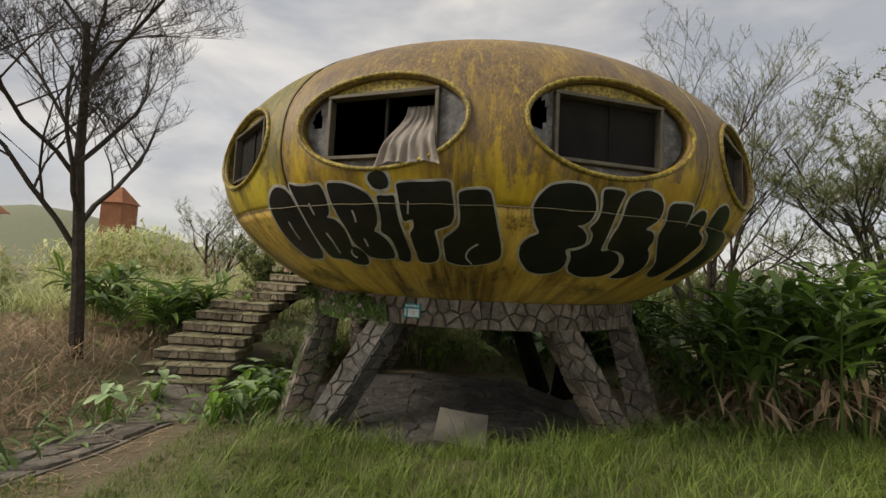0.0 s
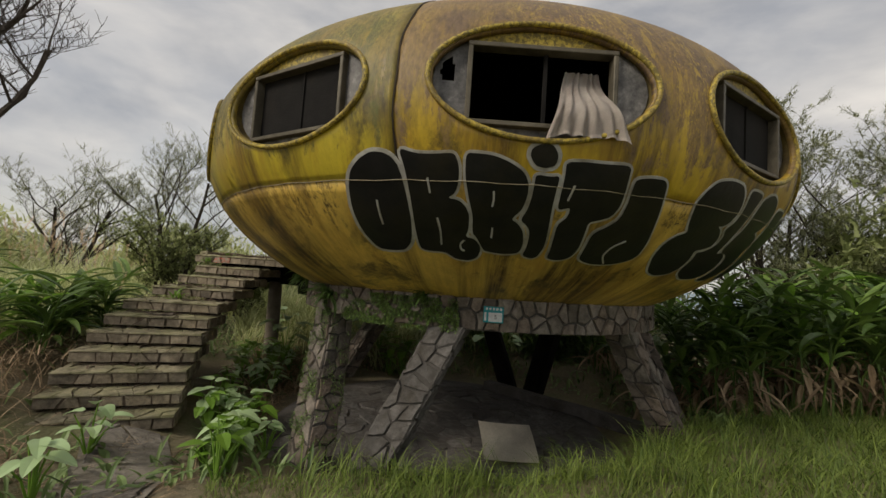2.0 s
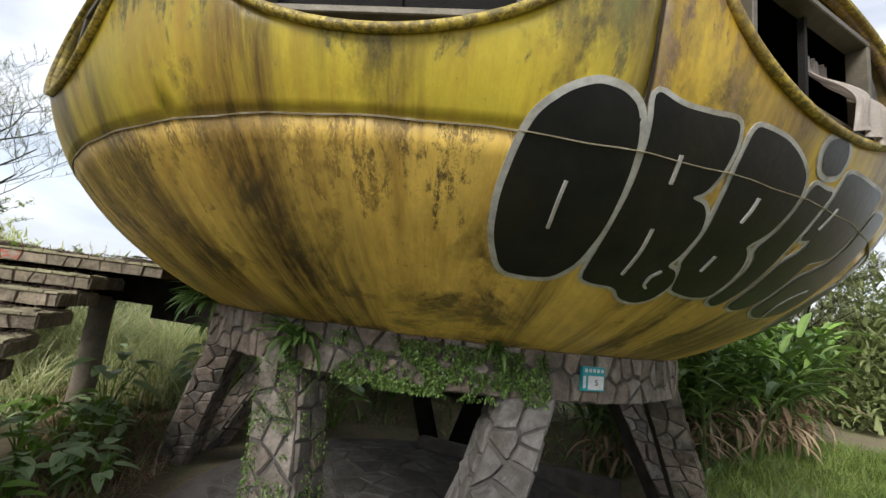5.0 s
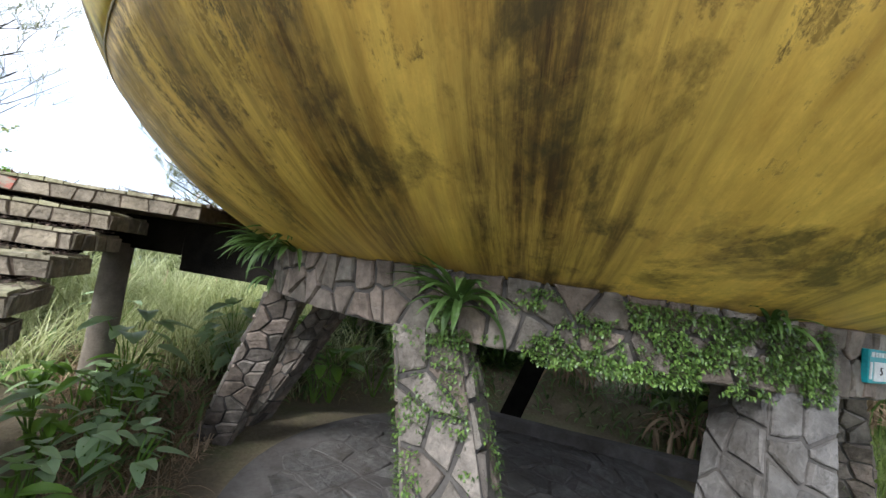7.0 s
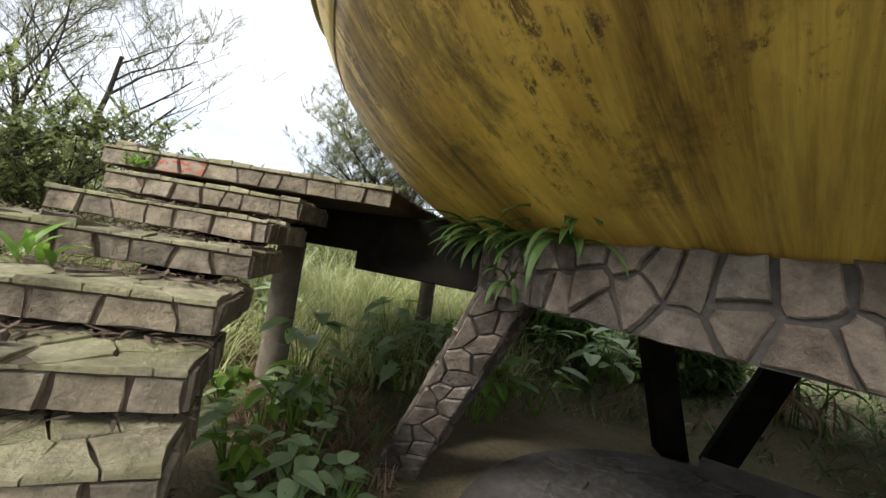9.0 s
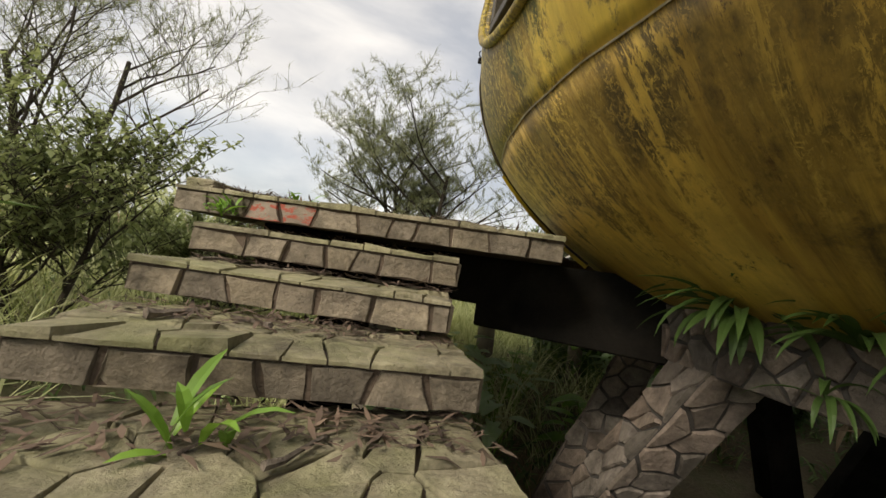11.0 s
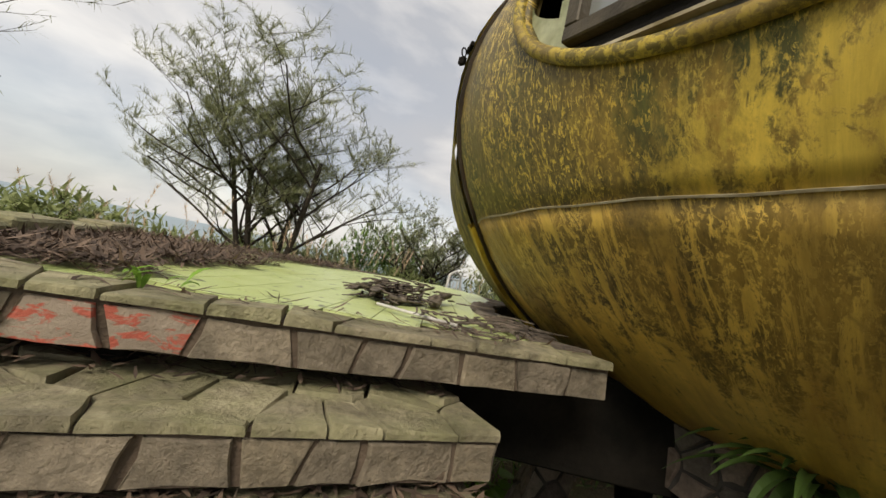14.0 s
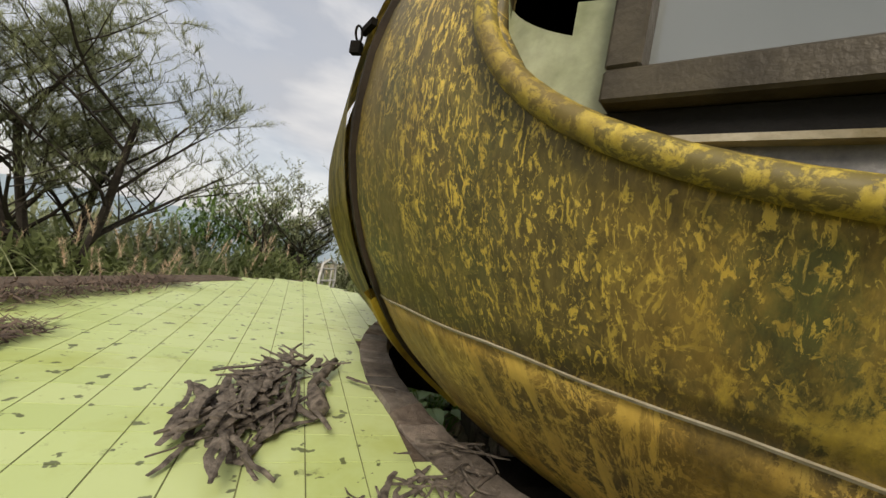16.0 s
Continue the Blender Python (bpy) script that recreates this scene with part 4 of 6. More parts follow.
def rounded(pts, closed=True, times=2):
    for _ in range(times):
        out = [] if closed else [pts[0]]
        n = len(pts)
        for i in range(n if closed else n - 1):
            a, b = pts[i], pts[(i + 1) % n]
            out.append((a[0] * 0.8 + b[0] * 0.2, a[1] * 0.8 + b[1] * 0.2))
            out.append((a[0] * 0.2 + b[0] * 0.8, a[1] * 0.2 + b[1] * 0.8))
        if not closed:
            out.append(pts[-1])
        pts = out
    return pts


def paint_fill(pts, mid, off, name):
    bm = bmesh.new()
    vs = [bm.verts.new((a / 16.0, z, 0)) for a, z in pts]
    es = [bm.edges.new((vs[i], vs[(i + 1) % len(vs)])) for i in range(len(vs))]
    bmesh.ops.triangle_fill(bm, edges=es, use_beauty=True, use_dissolve=False)
    for _ in range(5):
        long = [e for e in bm.edges if e.calc_length() > 0.09]
        if not long:
            break
        bmesh.ops.subdivide_edges(bm, edges=long, cuts=1)
        bmesh.ops.triangulate(bm, faces=bm.faces[:])
    for v in bm.verts:
        v.co = on_shell(mid + v.co.x * 16.0, v.co.y, off)
    bmesh.ops.recalc_face_normals(bm, faces=bm.faces)
    f = bm.faces[:][0]
    if f.normal.dot(f.calc_center_median() - Vector((0, 0, ZC))) < 0:
        bmesh.ops.reverse_faces(bm, faces=bm.faces)
    return part(name, bm, M_BLACK, house, "black spray-painted bubble letter", True)


def paint_line(pts, mid, half, off, closed, name="paint_outline"):
    bm = bmesh.new()
    line = [(mid + a, z) for a, z in pts]
    if closed:
        line = line + line[:2]
    ribbon_on_shell(bm, line, half, off)
    return part(name, bm, M_SILVER, house, "thin silver sprayed outline")


for word, mid in ((WORD_1, -112), (WORD_2, -70)):
    for k, (ch, pts) in enumerate(word.items()):
        pts = rounded(list(pts))
        paint_fill(pts, mid, 0.006 + 0.0008 * k, "graffiti_letter")
        paint_line(pts, mid, 0.03 if ch in ("O", "dot") else 0.021, 0.0045, True)
for pts in STROKES:
    paint_line(rounded(list(pts), False), -112, 0.007, 0.016, False)

# ---- curtain that hangs out of a window ----
bm = bmesh.new()
NU, NV = 60, 22
cm = pose(0, 0, 0, 0, 0, -107.2) @ Matrix.Translation((0, 0, ZC))
grid = []
for j in range(NV + 1):
    v = j / NV
    row = []
    for i in range(NU + 1):
        u = i / NU
        y0, y1 = 0.20 - 0.19 * v ** 1.2, 0.46 + 0.15 * v ** 1.2
        y = y0 + (y1 - y0) * u
        z = 0.27 - 0.6 * v + 0.02 * math.sin(u * 9) * v - 0.03 * v * math.cos(u * 5 + 0.6)
        wave = math.sin(u * 2 * math.pi * 5.5 + 0.6 * math.sin(3 * v))
        x = 3.72 + 0.25 * smooth(0.1, 0.75, v) + (0.008 + 0.009 * v) * wave + 0.006 * math.sin(u * 50 + v * 7)
        row.append(bm.verts.new(cm @ Vector((x, y, z))))
    grid.append(row)
for j in range(NV):
    for i in range(NU):
        bm.faces.new((grid[j][i], grid[j][i + 1], grid[j + 1][i + 1], grid[j + 1][i]))
bmesh.ops.solidify(bm, geom=bm.faces[:], thickness=0.004)
solo("curtain", bm, M_CLOTH, "dirty cream pleated curtain hanging out over the window sill", "curtain", smooth=True)

# ---- number plate on the plinth ----
def mat_flat(name, col, rough=0.5):
    return mottled(name, tuple(c * 0.85 for c in col), col, 20, rough, 80, 0.1, dirty=0.25)


M_TEAL, M_PLATE = mat_flat("teal_enamel", (0.02, 0.32, 0.36)), mat_flat("white_enamel", (0.68, 0.7, 0.7))
plate = thing("number_plate", -0.84, -2.5, 1.75, "teal and white house number plate on the stone beam", "sign")
pm = pose(0, 0, 0, 0, 0, -108.7) @ Matrix.Translation((RO + 0.045, 0, 1.82))
bm = bmesh.new()
brick(bm, -0.03, 0, -0.1, 0.1, -0.08, 0.08, pm)
soften(bm, 0.004)
part("plate", bm, M_TEAL, plate, "teal plate")
bm = bmesh.new()
brick(bm, 0.0, 0.004, -0.05, 0.085, -0.068, 0.022, pm)
part("panel", bm, M_PLATE, plate, "white panel")
bm = bmesh.new()
for k in range(5):
    brick(bm, 0.0, 0.004, -0.08 + 0.035 * k, -0.06 + 0.035 * k, 0.045, 0.068, pm)
brick(bm, 0.0, 0.004, -0.092, -0.072, -0.06, 0.02, pm)
part("lettering", bm, M_PLATE, plate, "unreadable white characters")
txt = bpy.data.curves.new("digit", "FONT")
txt.body, txt.size, txt.extrude, txt.align_x, txt.align_y = "5", 0.055, 0.002, "CENTER", "CENTER"
txt.materials.append(M_BLACK)
digit = under(new("digit", txt), plate)
digit.matrix_basis = pm @ Matrix.Translation((0.006, 0.02, -0.022)) @ pose(0, 0, 0, 90, 0, 90)

# ---- pale board on the ground by the slab ----
bm = bmesh.new()
NB2 = 10
bmx = Matrix.Translation((-0.2, -1.86, 0.1)) @ pose(0, 0, 0, 34, 5, -8)
g2 = [[bm.verts.new(bmx @ Vector((-0.34 + 0.68 * i / NB2, -0.05 + 0.5 * j / NB2, 0.05 * (i / NB2 - 0.4) ** 2 + 0.02 * math.sin(3 * j / NB2)))) for i in range(NB2 + 1)] for j in range(NB2 + 1)]
for j in range(NB2):
    for i in range(NB2):
        bm.faces.new((g2[j][i], g2[j][i + 1], g2[j + 1][i + 1], g2[j + 1][i]))
bmesh.ops.solidify(bm, geom=bm.faces[:], thickness=0.012)
solo("loose_board", bm, mottled("pale_board", (0.62, 0.57, 0.47), (0.78, 0.73, 0.62), 5, 0.8), "bent pale board lying at the edge of the slab", "board")

# ---- plants ----
rng = random.Random(11)


class Leaves:
    """Gathers many thin curved blades into one mesh."""

    def __init__(self):
        self.v, self.f = [], []

    def blade(self, base, yaw, rise, length, width, bend, segs=4, shape="taper", fold=0.0):
        k = len(self.v)
        cy, sy = math.cos(yaw), math.sin(yaw)
        x, y, z = base
        a = rise
        step = length / segs
        for i in range(segs + 1):
            s = i / segs
            if shape == "taper":
                w = width * (1 - s) ** 0.7
            elif shape == "lance":
                w = width * max(0.03, math.sin(math.pi * min(1, 0.06 + s * 0.94)) ** 0.8)
            else:
                w = width * max(0.02, (1 - s) ** 0.55 * min(1, 0.45 + 2.2 * s))
            self.v.append((x - sy * w * 0.5, y + cy * w * 0.5, z + fold * w))
            if fold:
                self.v.append((x, y, z))
            self.v.append((x + sy * w * 0.5, y - cy * w * 0.5, z + fold * w))
            x += math.cos(a) * cy * step
            y += math.cos(a) * sy * step
            z += math.sin(a) * step
            a -= bend / segs
        n = 3 if fold else 2
        for i in range(segs):
            for j in range(n - 1):
                p = k + i * n + j
                self.f.append((p, p + 1, p + n + 1, p + n))
        return x, y, z

    def make(self, name, mat):
        return raw(self.v, self.f, name, mat)


def stuff(name, leaves, mat, label, category):
    return tagged(new(name, leaves.make(name, mat)), label, category, kind="stuff")


def lawn():
    short, tall = Leaves(), Leaves()
    for _ in range(64000):
        x = rng.uniform(-4.6, 7.5)
        y = -8.6 + 6.3 * rng.random() ** 0.8
        if math.hypot(x, y) < 2.5 or (x < -3.25 and y > -4.6 + 0.9 * math.sin(x * 3)):
            continue
        d = noise.noise((x * 0.7, y * 0.7, 2.0))
        near = 1.0 if y < -3 else 0.8
        ln = near * rng.uniform(0.1, 0.26) * (1.0 + 0.8 * max(0, d))
        if x < -2.2:
            ln *= 0.6
        short.blade((x, y, land(x, y) - 0.01), rng.uniform(0, 6.28), rng.uniform(0.7, 1.5), ln, rng.uniform(0.005, 0.011), rng.uniform(0.5, 1.9), 3)
    for _ in range(700):
        x, y = rng.uniform(-2.6, 7.0), rng.uniform(-6.4, -2.2)
        if math.hypot(x + 0.6, (y + 7.0) * 1.2) < 1.3:
            continue
        lean = rng.uniform(0, 6.28)
        for _ in range(14):
            tall.blade((x + rng.gauss(0, 0.05), y + rng.gauss(0, 0.05), land(x, y)), lean + rng.gauss(0, 0.9), rng.uniform(0.9, 1.45), rng.uniform(0.28, 0.52), rng.uniform(0.006, 0.011), rng.uniform(1.0, 2.4), 5)
    stuff("grass", short, M_GRASS, "thick green lawn grass", "grass")
    stuff("tall_grass", tall, M_GRASS, "long arching grass tufts", "grass")


lawn()


def ground_cover():
    cover, dry = Leaves(), Leaves()
    for _ in range(15000):
        a, r = rng.uniform(0, 6.28), rng.uniform(3.3, 11)
        x, y = r * math.cos(a), r * math.sin(a)
        if y < -2.4 and x > -4.0 or (-5.3 < x < -3.6 and -1.4 < y < 2.6):
            continue
        z = land(x, y)
        if x < -5.0 and y < 1.0 and rng.random() < 0.75:
            continue
        cover.blade((x, y, z), rng.uniform(0, 6.28), rng.uniform(0.3, 1.3), rng.uniform(0.12, 0.4), rng.uniform(0.02, 0.06), rng.uniform(0.3, 1.6), 4, "lance", 0.2)
    for _ in range(9000):
        x, y = rng.uniform(-10, -4.7), rng.uniform(-5.5, 0.8)
        if x > -5.4 and y > -1.5:
            continue
        z = land(x, y) + 0.5 * max(0, noise.noise((x, y, 4.0)) + 0.3) * rng.random()
        dry.blade((x, y, z), rng.uniform(0, 6.28), rng.uniform(-0.3, 1.2), rng.uniform(0.25, 0.7), rng.uniform(0.006, 0.016), rng.uniform(0.5, 2.4), 4)
    for _ in range(900):
        x, y = rng.uniform(-4.6, -3.4), rng.uniform(-4.4, -1.2)
        dry.blade((x, y, land(x, y) + 0.01), rng.uniform(0, 6.28), rng.uniform(-0.1, 0.3), rng.uniform(0.08, 0.25), 0.008, rng.uniform(0, 0.5), 2)
    for _ in range(2600):
        x, y = rng.uniform(-3.6, 3.2), rng.uniform(2.2, 5.6)
        if math.hypot(x, y) < 3.2:
            continue
        dry.blade((x, y, land(x, y)), rng.uniform(0, 6.28), rng.uniform(0.0, 1.3), rng.uniform(0.15, 0.5), rng.uniform(0.006, 0.014), rng.uniform(0.5, 2.0), 4)
    for _ in range(7500):
        x, y = rng.uniform(-3.6, -2.3), rng.uniform(-0.5, 4.4)
        if math.hypot(x, y) < 3.05:
            continue
        dry.blade((x, y, land(x, y)), rng.uniform(0, 6.28), rng.uniform(-0.1, 1.2), rng.uniform(0.12, 0.4), rng.uniform(0.006, 0.014), rng.uniform(0.5, 2.0), 4)
    stuff("undergrowth", cover, M_COVER, "low leafy undergrowth", "undergrowth")
    stuff("dead_grass", dry, M_DRY, "heaped brown dead grass", "dry grass")


ground_cover()


def reeds():
    reed, plume = Leaves(), Leaves()
    spots = [(rng.uniform(-10.5, -5.6), rng.uniform(0.8, 9)) for _ in range(190)] + [(rng.uniform(-9.5, -5.9), rng.uniform(1.5, 6.5)) for _ in range(60)] + [(rng.uniform(-5.4, 6), rng.uniform(5.9, 10.5)) for _ in range(170)] + [(rng.uniform(-2.6, 3), rng.uniform(3.6, 5.2)) for _ in range(26)] + [(rng.uniform(-4.2, 0.5), rng.uniform(3.3, 6.2)) for _ in range(80)] + [(rng.uniform(-4.6, 1.5), rng.uniform(5.8, 8.2)) for _ in range(90)]
    for x, y in spots:
        z = land(x, y)
        big = rng.uniform(0.8, 1.25)
        if y < 6.2 and x > -4.3:
            big *= 0.8
        elif y > 5.8 and x > -5.5:
            big *= 1.45
        for _ in range(20):
            reed.blade((x + rng.gauss(0, 0.1), y + rng.gauss(0, 0.1), z), rng.uniform(0, 6.28), rng.uniform(1.0, 1.5), big * rng.uniform(0.8, 1.5), rng.uniform(0.01, 0.03), rng.uniform(0.7, 2.4), 6)
        if rng.random() < 0.4 and (x < -5.5 or y > 6):
            yaw = rng.uniform(0, 6.28)
            tip = reed.blade((x, y, z), yaw, 1.5, big * rng.uniform(1.0, 1.25), 0.008, 0.3, 4)
            for _ in range(60):
                s = rng.random()
                plume.blade((tip[0] + 0.1 * s * math.cos(yaw), tip[1] + 0.1 * s * math.sin(yaw), tip[2] - 0.15 + 0.3 * s), rng.uniform(0, 6.28), rng.uniform(0.2, 1.3), rng.uniform(0.04, 0.13), 0.006, 1.0, 2)
    stuff("reeds", reed, M_REED, "tall pale-green reed grass", "reeds")
    stuff("reed_plumes", plume, M_PLUME, "feathery beige reed plumes", "reeds")


reeds()


def ginger(x, y, height, stems, seed, spread=0.55, dead=True):
    r = random.Random(seed)
    z = land(x, y)
    plant = thing("ginger_plant", x, y, z, "dense clump of glossy long-leaved green ginger" + (" with dry lower leaves" if dead else ""), "plant", "ginger clumps")
    for _ in range(stems):
        yaw, lean = r.uniform(0, 6.28), r.uniform(0.05, spread)
        bx, by = x + r.gauss(0, 0.22), y + r.gauss(0, 0.22)
        h = height * r.uniform(0.6, 1.0)

        def along(s):
            return (bx + lean * h * s * s * math.cos(yaw), by + lean * h * s * s * math.sin(yaw), z - 0.03 + h * s * (1 - 0.12 * s))
        bm = bmesh.new()
        tube(bm, [along(s) for s in (0, 0.35, 0.7, 1)], [0.016, 0.014, 0.011, 0.006], 5)
        stem = part("stem", bm, M_LEAF, plant)
        leaf, dry, fresh = Leaves(), Leaves(), r.random() < 0.18
        for i in range(14):
            s = 0.22 + 0.78 * i / 13
            side = yaw + (1.2 if i % 2 else -1.2) + r.gauss(0, 0.4)
            if s < 0.48 and dead:
                dry.blade(along(s), side, r.uniform(-0.9, 0.3), r.uniform(0.35, 0.7), r.uniform(0.03, 0.08), r.uniform(0.6, 1.6), 5, "lance", 0.35)
            else:
                leaf.blade(along(s), side, r.uniform(0.35, 1.15), r.uniform(0.45, 0.8), r.uniform(0.09, 0.15), r.uniform(0.6, 1.7), 6, "lance", 0.22)
        under(new("foliage", leaf.make("foliage", M_LEAF2 if fresh else M_LEAF)), stem)
        if dry.v:
            tagged(under(new("dry_foliage", dry.make("dry_foliage", M_DRY)), stem), "withered hanging straw-coloured leaves")


for k, (x, y, h, n) in enumerate(((3.7, -1.9, 2.2, 16), (4.5, -2.2, 2.5, 18), (5.4, -2.5, 2.4, 18), (6.4, -2.6, 2.3, 16), (4.2, -1.0, 2.5, 16), (5.3, -1.2, 2.7, 18), (6.5, -1.4, 2.7, 18), (4.7, 0.2, 2.4, 14), (7.6, -2.4, 2.4, 16), (3.5, -0.7, 1.7, 10), (8.2, -1.0, 2.6, 14), (4.0, 1.6, 2.0, 12))):
    ginger(x, y, h, n, 50 + k)
for k, (x, y, h, n) in enumerate(((-6.2, 0.6, 1.2, 8), (-6.0, 1.6, 1.2, 8), (-7.4, 1.2, 1.3, 9))):
    ginger(x, y, h, n, 80 + k, 0.7, False)


def taro(x, y, size, count, seed, mat):
    r = random.Random(seed)
    z = land(x, y)
    plant = thing("taro_plant", x, y, z, "low plant with broad heart-shaped green leaves", "plant", "taro plants")
    for _ in range(count):
        yaw = r.uniform(0, 6.28)
        h, out = size * r.uniform(0.5, 1.1), size * r.uniform(0.15, 0.5)
        tip = (x + out * math.cos(yaw), y + out * math.sin(yaw), z + h)
        bm = bmesh.new()
        tube(bm, [(x, y, z - 0.03), (x + 0.5 * out * math.cos(yaw), y + 0.5 * out * math.sin(yaw), z + 0.65 * h), tip], [0.01, 0.008, 0.005], 5)
        stalk = part("stalk", bm, M_LEAF2, plant)
        leaf = Leaves()
        leaf.blade((tip[0] - 0.07 * math.cos(yaw), tip[1] - 0.07 * math.sin(yaw), tip[2] + 0.03), yaw + r.gauss(0, 0.3), r.uniform(-0.4, 0.3), size * r.uniform(0.35, 0.6), size * r.uniform(0.28, 0.42), r.uniform(0.2, 0.9), 7, "heart", 0.12)
        under(new("leaf", leaf.make("leaf", mat)), stalk)


for k in range(74):
    if k < 40:
        x, y = rng.uniform(-3.75, -2.85), rng.uniform(-1.6, 2.9)
    elif k < 54:
        x, y = rng.uniform(-4.5, -3.1), rng.uniform(-2.4, -1.2)
    else:
        x, y = rng.uniform(-3.2, 3), rng.uniform(3.1, 5)
    if (abs(x + 3.85) < 0.45 and y < -0.5) or math.hypot(x, y) < 3.15 or (math.hypot(x + 3.95, y + 1.1) < 0.35):
        continue
    taro(x, y, rng.uniform(0.28, 0.5) if k < 54 else rng.uniform(0.5, 0.9), rng.randint(7, 12), 200 + k, M_TARO if k % 3 else M_LEAF2)


def fern(p, out_yaw, size, count, seed, label="bird's-nest fern with strappy green fronds on the stone beam", spread=1.5):
    r = random.Random(seed)
    plant = thing("fern", *p, label, "fern", "ferns on the beam")
    for _ in range(count):
        fr = Leaves()
        fr.blade(p, out_yaw + r.uniform(-spread, spread), r.uniform(0.3, 1.3), size * r.uniform(0.6, 1.1), size * r.uniform(0.07, 0.115), r.uniform(1.0, 2.3), 9, "lance", 0.25)
        under(new("frond", fr.make("frond", M_FERN)), plant)


def ring_at(az, z, off=0.02):
    return ((RO + off) * math.cos(radians(az)), (RO + off) * math.sin(radians(az)), z)


fern(ring_at(-154, 1.8), radians(-154), 0.4, 30, 1)
fern(ring_at(176, 1.95), radians(176), 0.46, 30, 2)
fern(ring_at(158, 1.95), radians(165), 0.55, 40, 3)
fern(ring_at(168, 1.93), radians(175), 0.4, 30, 6)
fern(ring_at(-124, 1.92), radians(-124), 0.26, 12, 4)
fern(ring_at(166, 1.72), radians(170), 0.28, 8, 5)


def ivy():
    iv = Leaves()
    def tuft(p, out):
        iv.blade(p, math.atan2(out[1], out[0]) + rng.gauss(0, 0.9), rng.uniform(-1.3, 0.6), rng.uniform(0.012, 0.026), rng.uniform(0.01, 0.02), 0.6, 2, "heart")
    for _ in range(15000):
        az = -157 + 41 * rng.random()
        z = 1.64 + 0.33 * rng.random()
        if noise.noise((az * 0.3, z * 8, 1)) + 0.5 * noise.noise((az * 0.9, z * 22, 5)) + 0.35 * smooth(-152, -135, az) - 0.2 * rng.random() - 0.1 < 0:
            continue
        p = ring_at(az, z - 0.02, 0.02 + 0.03 * rng.random())
        tuft(p, (math.cos(radians(az)), math.sin(radians(az))))
    leg, lo, hi, clad = legs[0]
    for _ in range(9000):
        f = rng.choice((0, 1, 2, 2, 3, 3))
        s, t = rng.random(), 0.25 + 0.75 * rng.random()
        i, j = f, (f + 1) % 4
        a = lo[i] * (1 - s) + lo[j] * s
        b = hi[i] * (1 - s) + hi[j] * s
        p = a * (1 - t) + b * t
        if noise.noise(p * 7) + 0.5 * noise.noise(p * 20) + 0.6 * abs(s - 0.5) - 0.25 * rng.random() < 0:
            continue
        n = (hi[i] - lo[i]).cross(lo[j] - lo[i]).normalized()
        tuft(p + n * (0.02 + 0.03 * rng.random()), n)
    stuff("ivy", iv, M_LEAF, "small-leaved creeper on the leg and beam", "ivy")


ivy()


